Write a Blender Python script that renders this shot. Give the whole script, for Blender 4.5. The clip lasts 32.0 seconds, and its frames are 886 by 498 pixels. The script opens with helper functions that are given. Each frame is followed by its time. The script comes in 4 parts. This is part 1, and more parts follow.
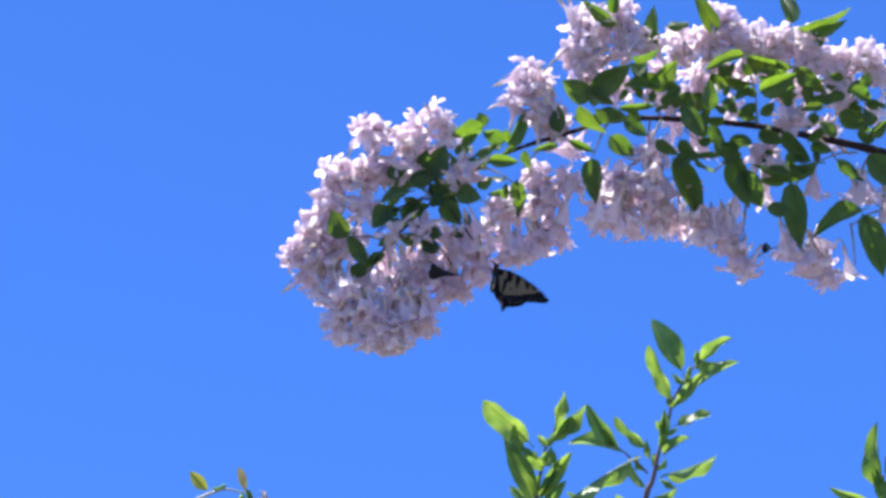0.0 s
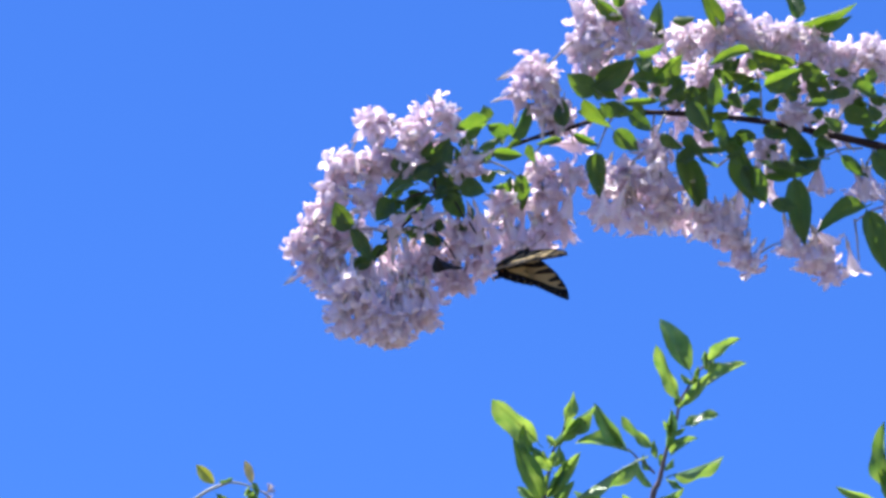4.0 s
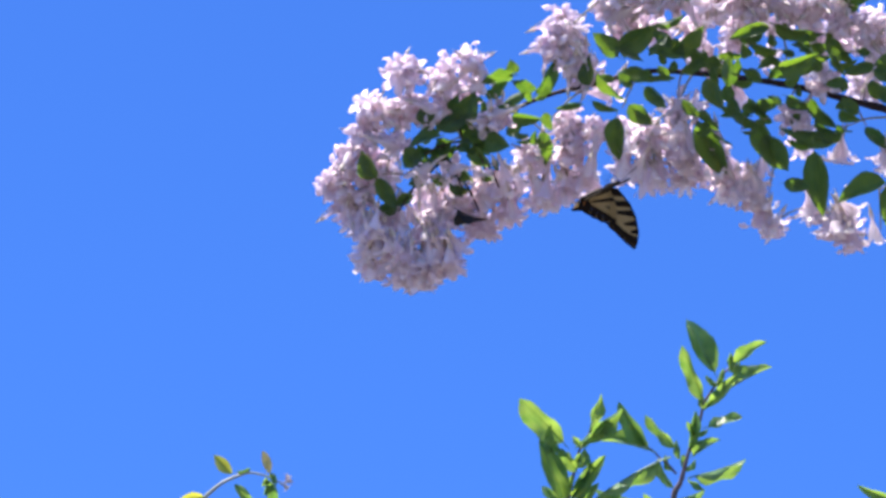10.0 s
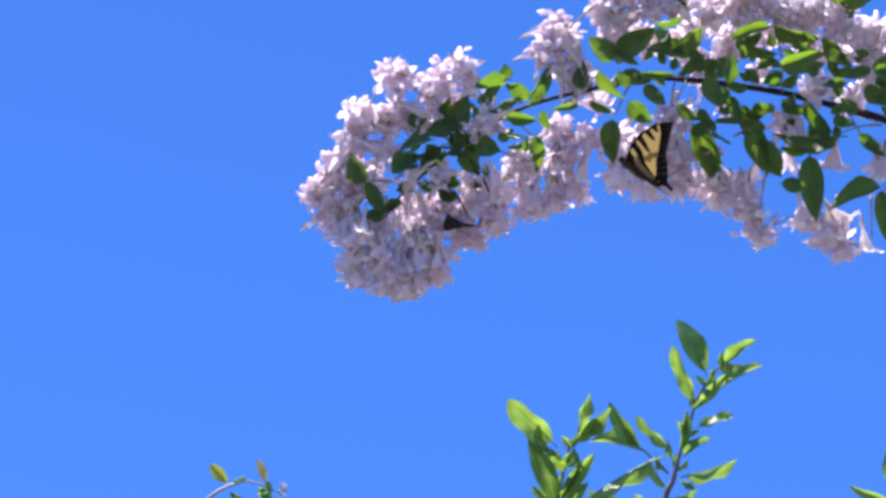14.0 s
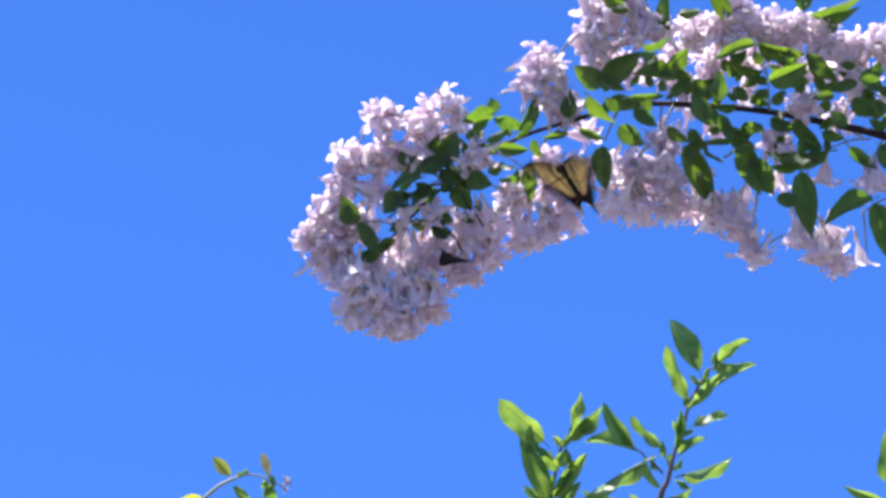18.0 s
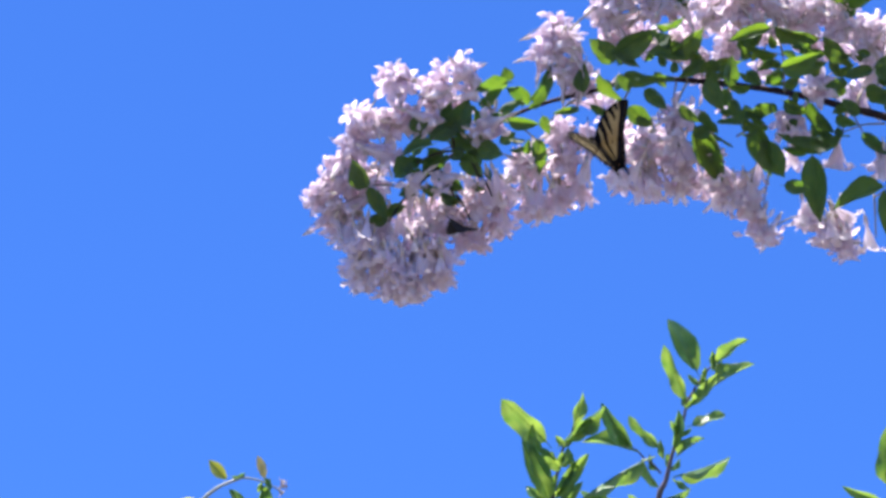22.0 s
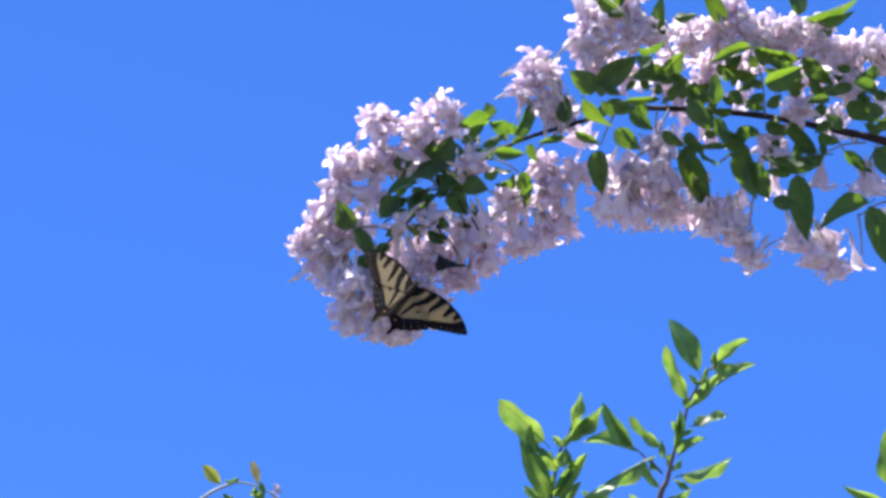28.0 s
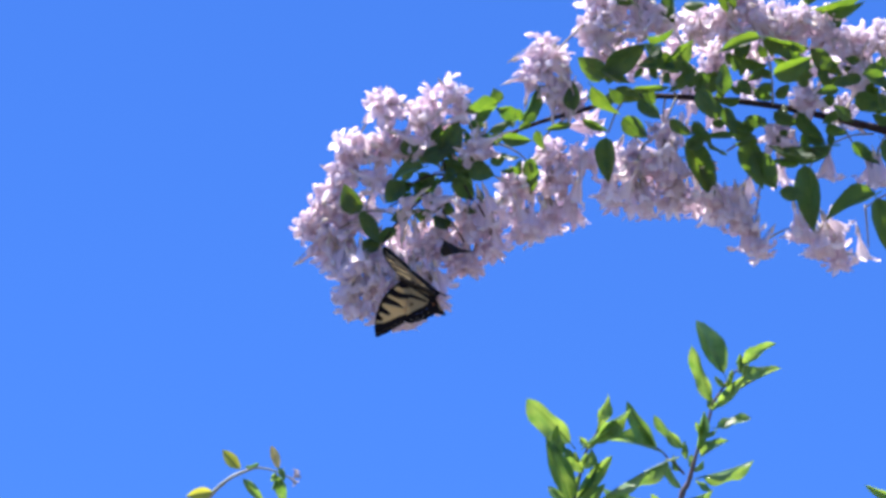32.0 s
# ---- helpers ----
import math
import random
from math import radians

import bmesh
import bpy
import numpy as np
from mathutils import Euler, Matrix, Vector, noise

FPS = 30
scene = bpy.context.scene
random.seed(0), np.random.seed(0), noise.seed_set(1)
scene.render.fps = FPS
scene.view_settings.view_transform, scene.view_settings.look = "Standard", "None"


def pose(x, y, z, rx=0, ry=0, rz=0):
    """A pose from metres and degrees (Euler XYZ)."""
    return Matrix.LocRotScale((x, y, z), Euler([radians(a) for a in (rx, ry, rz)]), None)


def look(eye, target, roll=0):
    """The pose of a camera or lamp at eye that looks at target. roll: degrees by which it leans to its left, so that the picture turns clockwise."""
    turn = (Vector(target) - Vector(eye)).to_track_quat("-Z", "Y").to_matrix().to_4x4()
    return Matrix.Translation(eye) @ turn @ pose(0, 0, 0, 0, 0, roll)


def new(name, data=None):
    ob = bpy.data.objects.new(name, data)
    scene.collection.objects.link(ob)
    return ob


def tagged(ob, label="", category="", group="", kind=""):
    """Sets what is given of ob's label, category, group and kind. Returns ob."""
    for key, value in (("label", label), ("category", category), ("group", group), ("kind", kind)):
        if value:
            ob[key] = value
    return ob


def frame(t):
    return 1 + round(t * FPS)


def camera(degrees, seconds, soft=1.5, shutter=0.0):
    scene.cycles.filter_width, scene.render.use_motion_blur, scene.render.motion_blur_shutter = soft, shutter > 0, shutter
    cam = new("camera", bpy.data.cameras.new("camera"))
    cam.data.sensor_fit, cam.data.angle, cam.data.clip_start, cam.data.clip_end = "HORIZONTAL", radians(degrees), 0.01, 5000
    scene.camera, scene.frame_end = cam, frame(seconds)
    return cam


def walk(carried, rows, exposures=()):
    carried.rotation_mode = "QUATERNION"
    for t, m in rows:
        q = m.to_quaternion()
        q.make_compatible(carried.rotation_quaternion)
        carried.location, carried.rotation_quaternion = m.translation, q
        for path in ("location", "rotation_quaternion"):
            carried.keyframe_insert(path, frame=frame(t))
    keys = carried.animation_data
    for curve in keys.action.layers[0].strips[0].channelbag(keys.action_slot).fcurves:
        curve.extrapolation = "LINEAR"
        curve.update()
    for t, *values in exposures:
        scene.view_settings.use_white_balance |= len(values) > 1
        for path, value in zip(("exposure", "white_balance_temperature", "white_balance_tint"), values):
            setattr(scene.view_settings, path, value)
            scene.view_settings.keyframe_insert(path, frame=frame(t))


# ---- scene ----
from mathutils import Quaternion

cam = camera(12.0, 32.0, soft=3.3, shutter=0.5)
VIEW = pose(0, 0, 1.6, 26, 0, 0)          # x to the right, y along the view, z up across it
EYE = VIEW @ pose(0, 0, 0, 90)
walk(cam, [(0.0, EYE), (32.0, EYE)], exposures=[(0.0, 1.43), (32.0, 1.43)])

# ---- light ----
SUN_UP, SUN_TURN = 69.0, -107.0            # height over the horizon, turn from the view to the right
world = bpy.data.worlds.new("sky")
scene.world = world
world.use_nodes = True
wn = world.node_tree.nodes
sky = wn.new("ShaderNodeTexSky")
sky.sky_type, sky.sun_disc = "NISHITA", False
sky.sun_elevation, sky.sun_rotation = radians(SUN_UP), radians(SUN_TURN)
sky.air_density, sky.dust_density, sky.ozone_density = 1.0, 0.2, 4.0
tint = wn.new("ShaderNodeMix")
tint.data_type, tint.blend_type = "RGBA", "MULTIPLY"
tint.inputs["Factor"].default_value = 1.0
tint.inputs["B"].default_value = (0.315, 0.605, 1.22, 1)
world.node_tree.links.new(sky.outputs["Color"], tint.inputs["A"])
world.node_tree.links.new(tint.outputs["Result"], wn["Background"].inputs["Color"])
wn["Background"].inputs["Strength"].default_value = 0.0765

lamp = bpy.data.lights.new("sun", "SUN")
lamp.energy, lamp.angle, lamp.color = 5.0, radians(0.5), (1.0, 0.94, 0.88)
sun = new("sun", lamp)
s_dir = Vector((math.cos(radians(SUN_UP)) * math.sin(radians(SUN_TURN)),
                math.cos(radians(SUN_UP)) * math.cos(radians(SUN_TURN)), math.sin(radians(SUN_UP))))
sun.matrix_world = look(s_dir * 50, (0, 0, 0))


# ---- materials ----
def material(name):
    m = bpy.data.materials.new(name)
    m.use_nodes = True
    n, l = m.node_tree.nodes, m.node_tree.links
    return m, n, l, n["Principled BSDF"], n["Material Output"]


def varied(n, l, c1, c2, scale, coord="Object", fac_random=0.5, gain=1.0):
    """A colour between two tones, by grain and from piece to piece."""
    tc, nz, mix, info = n.new("ShaderNodeTexCoord"), n.new("ShaderNodeTexNoise"), n.new("ShaderNodeMix"), n.new("ShaderNodeObjectInfo")
    nz.inputs["Scale"].default_value, nz.inputs["Detail"].default_value = scale, 4
    l.new(tc.outputs[coord], nz.inputs["Vector"])
    add, sub = n.new("ShaderNodeMath"), n.new("ShaderNodeMath")
    add.operation, sub.operation = "MULTIPLY_ADD", "SUBTRACT"
    l.new(info.outputs["Random"], sub.inputs[0])
    sub.inputs[1].default_value = 0.5
    l.new(sub.outputs[0], add.inputs[0])
    add.inputs[1].default_value = fac_random
    con = n.new("ShaderNodeMath")
    con.operation = "MULTIPLY_ADD"
    con.inputs[1].default_value, con.inputs[2].default_value = gain, 0.5 - 0.5 * gain
    l.new(nz.outputs["Fac"], con.inputs[0])
    l.new(con.outputs[0], add.inputs[2])
    add.use_clamp = True
    mix.data_type = "RGBA"
    mix.inputs["A"].default_value, mix.inputs["B"].default_value = (*c1, 1), (*c2, 1)
    l.new(add.outputs[0], mix.inputs["Factor"])
    return mix.outputs["Result"], nz


def thin(name, c1, c2, through1, through2, share, rough, scale=3.0, spec=0.5, bump=0.15, coord="Object", veins=False, gain=1.0):
    """A leaf, petal or wing: lit on its face, and glowing where light falls through it."""
    m, n, l, p, out = material(name)
    col, nz = varied(n, l, c1, c2, scale, coord, 0.5, gain)
    l.new(col, p.inputs["Base Color"])
    p.inputs["Roughness"].default_value, p.inputs["Specular IOR Level"].default_value = rough, spec
    bp = n.new("ShaderNodeBump")
    bp.inputs["Strength"].default_value, bp.inputs["Distance"].default_value = bump, 0.0006
    l.new(nz.outputs["Fac"], bp.inputs["Height"])
    if veins:                              # side veins running out from the midrib
        tc, sep, ab, wv, bend = n.new("ShaderNodeTexCoord"), n.new("ShaderNodeSeparateXYZ"), n.new("ShaderNodeMath"), n.new("ShaderNodeMath"), n.new("ShaderNodeMath")
        sn, hi, rib = n.new("ShaderNodeMath"), n.new("ShaderNodeMath"), n.new("ShaderNodeBump")
        l.new(tc.outputs["Object"], sep.inputs[0])
        ab.operation, wv.operation, bend.operation, sn.operation, hi.operation = "ABSOLUTE", "MULTIPLY_ADD", "MULTIPLY", "SINE", "POWER"
        l.new(sep.outputs["Y"], ab.inputs[0])
        l.new(ab.outputs[0], wv.inputs[0])
        wv.inputs[1].default_value = -0.7
        l.new(sep.outputs["X"], wv.inputs[2])
        l.new(wv.outputs[0], bend.inputs[0])
        bend.inputs[1].default_value = 42.0
        l.new(bend.outputs[0], sn.inputs[0])
        ab2 = n.new("ShaderNodeMath")
        ab2.operation = "ABSOLUTE"
        l.new(sn.outputs[0], ab2.inputs[0])
        l.new(ab2.outputs[0], hi.inputs[0])
        hi.inputs[1].default_value = 0.4
        rib.inputs["Strength"].default_value, rib.inputs["Distance"].default_value = 0.6, 0.0012
        l.new(hi.outputs[0], rib.inputs["Height"])
        l.new(rib.outputs["Normal"], bp.inputs["Normal"])
    l.new(bp.outputs["Normal"], p.inputs["Normal"])
    tr, mix = n.new("ShaderNodeBsdfTranslucent"), n.new("ShaderNodeMixShader")
    tcol, _ = varied(n, l, through1, through2, scale, coord, 0.5, gain)
    l.new(tcol, tr.inputs["Color"])
    mix.inputs[0].default_value = share
    l.new(p.outputs[0], mix.inputs[1]), l.new(tr.outputs[0], mix.inputs[2])
    l.new(mix.outputs[0], out.inputs["Surface"])
    return m


def solid(name, c1, c2, rough, scale=200.0, spec=0.4, bump=0.3):
    m, n, l, p, out = material(name)
    col, nz = varied(n, l, c1, c2, scale)
    l.new(col, p.inputs["Base Color"])
    p.inputs["Roughness"].default_value, p.inputs["Specular IOR Level"].default_value = rough, spec
    bp = n.new("ShaderNodeBump")
    bp.inputs["Strength"].default_value, bp.inputs["Distance"].default_value = bump, 0.001
    l.new(nz.outputs["Fac"], bp.inputs["Height"])
    l.new(bp.outputs["Normal"], p.inputs["Normal"])
    return m


PETAL = thin("petal", (0.81, 0.68, 0.768), (0.93, 0.882, 0.915), (0.81, 0.675, 0.75), (0.92, 0.885, 0.905), 0.56, 0.5, 1.6, 0.2, gain=2.0)
CALYX = solid("calyx", (0.56, 0.52, 0.40), (0.66, 0.54, 0.55), 0.6, 4.0)
LEAF = thin("leaf", (0.009, 0.030, 0.014), (0.020, 0.055, 0.022), (0.21, 0.48, 0.03), (0.42, 0.68, 0.04), 0.24, 0.38, 4.0, veins=True, gain=2.2)
VEIN = thin("vein", (0.10, 0.20, 0.04), (0.14, 0.24, 0.06), (0.20, 0.40, 0.04), (0.25, 0.45, 0.06), 0.3, 0.5)
# high gain: dark and bright blotches paint shadow and sun patches onto the leaf
SHOOT_LEAF = thin("shoot_leaf", (0.040, 0.105, 0.045), (0.075, 0.17, 0.06), (0.19, 0.42, 0.05), (0.46, 0.66, 0.09), 0.37, 0.30, 4.0, 0.6, 0.8, veins=True, gain=3.0)
YOUNG_LEAF = thin("young_leaf", (0.16, 0.22, 0.03), (0.24, 0.26, 0.05), (0.50, 0.56, 0.03), (0.60, 0.55, 0.06), 0.5, 0.45, 5.0)
TAN_LEAF = thin("tan_leaf", (0.42, 0.32, 0.10), (0.50, 0.38, 0.14), (0.75, 0.60, 0.15), (0.8, 0.65, 0.2), 0.5, 0.5, 5.0)
SPENT = thin("spent_petal", (0.30, 0.24, 0.26), (0.48, 0.42, 0.36), (0.4, 0.34, 0.36), (0.5, 0.45, 0.4), 0.35, 0.6, 2.0, gain=2.0)
PALE_STEM = solid("pale_stem", (0.20, 0.24, 0.20), (0.34, 0.36, 0.32), 0.5, 90.0)
DRY_LEAF = thin("dry_leaf", (0.008, 0.009, 0.010), (0.016, 0.016, 0.016), (0.01, 0.01, 0.01), (0.02, 0.02, 0.02), 0.1, 0.7, 6.0)
BARK = solid("bark", (0.018, 0.010, 0.011), (0.048, 0.027, 0.026), 0.75, 160.0, 0.3, 0.6)
TWIG = solid("twig", (0.22, 0.24, 0.13), (0.32, 0.24, 0.20), 0.6, 160.0)
GREEN_STEM = solid("green_stem", (0.06, 0.06, 0.07), (0.15, 0.11, 0.12), 0.55, 90.0)
WING = thin("wing_scales", (0.19, 0.148, 0.076), (0.26, 0.21, 0.112), (0.56, 0.37, 0.12), (0.66, 0.46, 0.18), 0.27, 0.75, 260.0, 0.15, 0.1)
WING_BLACK = solid("wing_black", (0.007, 0.006, 0.006), (0.014, 0.011, 0.010), 0.85, 400.0, 0.05)
SPOT = thin("wing_spot", (0.24, 0.19, 0.11), (0.30, 0.24, 0.15), (0.30, 0.22, 0.10), (0.36, 0.27, 0.14), 0.3, 0.75, 200.0, 0.15, 0.1)
BLUE_SPOT = solid("wing_blue", (0.03, 0.05, 0.13), (0.05, 0.08, 0.18), 0.6, 300.0)
ORANGE_SPOT = solid("wing_orange", (0.35, 0.12, 0.03), (0.42, 0.17, 0.04), 0.7, 300.0)
FUR = solid("fur", (0.015, 0.012, 0.010), (0.05, 0.04, 0.025), 0.9, 500.0, 0.1, 0.8)
BEE_WING = thin("bee_wing", (0.10, 0.09, 0.08), (0.16, 0.15, 0.13), (0.3, 0.3, 0.3), (0.4, 0.4, 0.4), 0.5, 0.2, 300.0)
# assumed tone of the unseen ground, tuned for its bounce on the undersides
BOUNCE_GROUND = solid("bounce_ground", (0.088, 0.080, 0.069), (0.134, 0.121, 0.105), 0.9, 30.0, 0.2, 0.8)


# ---- making parts ----
def mesh_of(name, bm, mats, smooth=True):
    me = bpy.data.meshes.new(name)
    bm.to_mesh(me)
    bm.free()
    for m in mats if isinstance(mats, (list, tuple)) else [mats]:
        me.materials.append(m)
    if smooth:
        me.shade_smooth()
    return me


def part(name, bm, mats, parent, label="", m=None, smooth=True):
    me = bm if isinstance(bm, bpy.types.Mesh) else mesh_of(name, bm, mats, smooth)
    ob = new(name, me)
    ob.parent = parent
    if m is not None:
        ob.matrix_basis = m
    return tagged(ob, label)


def tube(bm, points, radii, sides=8, mat=0, close=True):
    """A round, tapering tube along the points."""
    rings, pts = [], [Vector(p) for p in points]
    side = Vector((0.31, 0.83, 0.47))
    for i, p in enumerate(pts):
        d = (pts[min(i + 1, len(pts) - 1)] - pts[max(i - 1, 0)]).normalized()
        a = d.cross(side).normalized()
        b = d.cross(a)
        rings.append([bm.verts.new(p + (a * math.cos(2 * math.pi * k / sides) + b * math.sin(2 * math.pi * k / sides)) * radii[i]) for k in range(sides)])
    for r1, r2 in zip(rings, rings[1:]):
        for k in range(sides):
            bm.faces.new((r1[k], r1[(k + 1) % sides], r2[(k + 1) % sides], r2[k])).material_index = mat
    if close:
        bm.faces.new(rings[0][::-1]).material_index = mat
        bm.faces.new(rings[-1]).material_index = mat


def spline(points, steps):
    """A smooth line through the points (Catmull-Rom)."""
    p = [Vector(q) for q in points]
    p = [2 * p[0] - p[1], *p, 2 * p[-1] - p[-2]]
    out = []
    for i in range(1, len(p) - 2):
        for k in range(steps):
            t = k / steps
            out.append(0.5 * (2 * p[i] + (p[i + 1] - p[i - 1]) * t + (2 * p[i - 1] - 5 * p[i] + 4 * p[i + 1] - p[i + 2]) * t * t
                              + (3 * p[i] - p[i - 1] - 3 * p[i + 1] + p[i + 2]) * t ** 3))
    return out + [p[-2]]


def leaf_mesh(name, mats, fold, curl, wave, belly, seed, taper=0.30, blunt=0.66, drip=0.55):
    """A leaf one unit long along x and one unit wide: blade folded along the raised midrib, a short stalk."""
    rnd, bm = random.Random(seed), bmesh.new()
    n, rows = 12, []
    for i in range(n + 1):
        s = i / n
        w = 0.54 * math.sin(math.pi * s ** belly) ** blunt * (1 - taper * s * s) if 0 < i < n else 0.0
        w *= 1 - drip * max(0.0, s - 0.78) / 0.22
        z0 = -curl * s * s
        if i in (0, n):
            rows.append([bm.verts.new((s, 0, z0))])
            continue
        row = []
        for k in (-1, -0.55, 0, 0.55, 1):
            y = k * w * (1 + 0.03 * rnd.uniform(-1, 1))
            row.append(bm.verts.new((s + (0.006 * (-1) ** i if abs(k) == 1 else 0), y, z0 + fold * abs(y) + wave * math.sin(9 * s + 2 * k + seed) * abs(k) * w)))
        rows.append(row)
    for r1, r2 in zip(rows, rows[1:]):
        if len(r1) == 1:
            for k in range(4):
                bm.faces.new((r1[0], r2[k + 1], r2[k]))
        elif len(r2) == 1:
            for k in range(4):
                bm.faces.new((r1[k], r1[k + 1], r2[0]))
        else:
            for k in range(4):
                bm.faces.new((r1[k], r1[k + 1], r2[k + 1], r2[k]))
    tube(bm, [(-0.13, 0, 0.02), (0, 0, 0), (0.35, 0, -curl * 0.12 - 0.004), (0.7, 0, -curl * 0.49 - 0.004), (0.96, 0, -curl * 0.92)],
         [0.016, 0.016, 0.012, 0.008, 0.003], 5, 1)
    return mesh_of(name, bm, mats)


def flower_mesh(name, seed, open_by, petal=None):
    """A bell flower one unit long, hanging along -z: a slim tube that swells to a bell with five broad, ruffled, spreading lobes, on a calyx with a stalk."""
    rnd, bm = random.Random(seed), bmesh.new()
    seg, prev = 20, None
    squash = rnd.uniform(0.86, 1.0)
    for z, r in ((0.0, 0.040), (0.18, 0.046), (0.32, 0.080), (0.46, 0.140), (0.60, 0.190), (0.72, 0.212)):
        ring = [bm.verts.new((r * math.cos(2 * math.pi * k / seg), squash * r * math.sin(2 * math.pi * k / seg), -z)) for k in range(seg)]
        if prev:
            for k in range(seg):
                bm.faces.new((prev[k], prev[(k + 1) % seg], ring[(k + 1) % seg], ring[k]))
        prev = ring
    for lobe in range(5):                   # each lobe starts from five points of the rim and curls outwards
        size, back, twist = rnd.uniform(0.88, 1.15), rnd.uniform(-16, 26), rnd.uniform(-0.25, 0.25)
        phase, mid = rnd.uniform(0, 6.28), 2 * math.pi * (lobe * 4 + 2) / seg
        rows = [[prev[(lobe * 4 + i) % seg] for i in range(5)]]
        for step, (along, wide) in enumerate(((0.11, 0.80), (0.22, 0.82), (0.315, 0.76), (0.37, 0.42))):
            bend = radians(22 + (40 + back) * open_by * (step + 1) / 2.6)
            row = []
            for i in range(5):
                sx = (i - 2) / 2
                reach = along * size * (1 - (0.30 + 0.15 * step / 3) * abs(sx) ** 2.4)
                r = 0.212 + reach * math.sin(bend) * (0.75 + 0.25 * open_by)
                z = -0.72 - reach * math.cos(bend) + 0.035 * math.sin(phase + 4.2 * sx + step) * step / 3
                a = mid + sx * wide * radians(36) * 0.212 / max(0.212, r * 0.72) + twist * 0.25 * along
                row.append(bm.verts.new((r * math.cos(a), squash * r * math.sin(a), z)))
            rows.append(row)
        for r1, r2 in zip(rows, rows[1:]):
            for i in range(4):
                bm.faces.new((r1[i], r1[i + 1], r2[i + 1], r2[i]))
    for k in range(5):
        a = 2 * math.pi * k / 5 + 0.3
        c, s = math.cos(a), math.sin(a)
        v = [bm.verts.new(q) for q in ((0.055 * c - 0.02 * s, 0.055 * s + 0.02 * c, 0.0), (0.055 * c + 0.02 * s, 0.055 * s - 0.02 * c, 0.0), (0.13 * c, 0.13 * s, -0.16))]
        bm.faces.new(v).material_index = 1
    tube(bm, [(0, 0, -0.02), (0, 0, 0.06), (0.01, 0.01, 0.16), (0.03, 0.0, 0.28)], [0.055, 0.06, 0.022, 0.016], 6, 1)
    return mesh_of(name, bm, [petal or PETAL, CALYX])


LEAVES = [leaf_mesh("leaf", [LEAF, VEIN], f, c, w, b, i) for i, (f, c, w, b) in enumerate(
    ((0.25, 0.10, 0.06, 0.80), (0.45, 0.18, 0.05, 0.75), (0.15, -0.06, 0.10, 0.85), (0.35, 0.28, 0.08, 0.78), (-0.2, 0.12, 0.08, 0.8)))]
SHOOT_LEAVES = [leaf_mesh("leaf", [SHOOT_LEAF, VEIN], f, c, w, b, i + 9, 0.2, 0.65, 0.0) for i, (f, c, w, b) in enumerate(
    ((0.40, 0.16, 0.14, 0.95), (0.60, 0.24, 0.16, 0.9), (0.30, -0.12, 0.18, 1.0), (0.50, 0.30, 0.12, 0.95)))]
YOUNG = leaf_mesh("leaf", [YOUNG_LEAF, VEIN], 0.3, 0.1, 0.05, 0.95, 21, 0.3, 0.75, 0.2)
TAN = leaf_mesh("leaf", [TAN_LEAF, VEIN], 0.3, 0.1, 0.05, 0.95, 22, 0.2, 0.7, 0.0)
DRY = leaf_mesh("leaf", [DRY_LEAF, DRY_LEAF], 0.6, 0.4, 0.2, 0.5, 33, 0.85, 0.8, 0.6)
FLOWERS = [flower_mesh("flower", i, o) for i, o in enumerate((1.0, 1.15, 0.9, 1.25, 1.05, 0.5, 0.65, 0.4, 0.8, 0.55))]      # five wide open, five bells
SPENT_FLOWER = flower_mesh("spent_flower", 5, 0.5, SPENT)

# ---- ground, out of view: it throws light up at the blossom ----
bm = bmesh.new()
bmesh.ops.create_grid(bm, x_segments=60, y_segments=60, size=1500)
for v in bm.verts:
    v.co.z = 0.0 if v.co.length < 80 else noise.noise(v.co * 0.004) * 3
ground = tagged(new("ground", mesh_of("ground", bm, BOUNCE_GROUND)), "unseen ground reaching to the horizon, brown tone set for bounce light", "ground", kind="structure")

# ---- the plan: a layout grid of 0.402 mm on an upright plane across the view, at a given depth ----
G = 2 * 3 * math.tan(radians(6)) / 1568


def spot(u, v, depth):
    """Where the grid point lies in the space of VIEW, at that depth."""
    return Vector(((u - 784) * G * depth / 3, depth, (441 - v) * G * depth / 3))


GLOSS, LIT = 999, 998


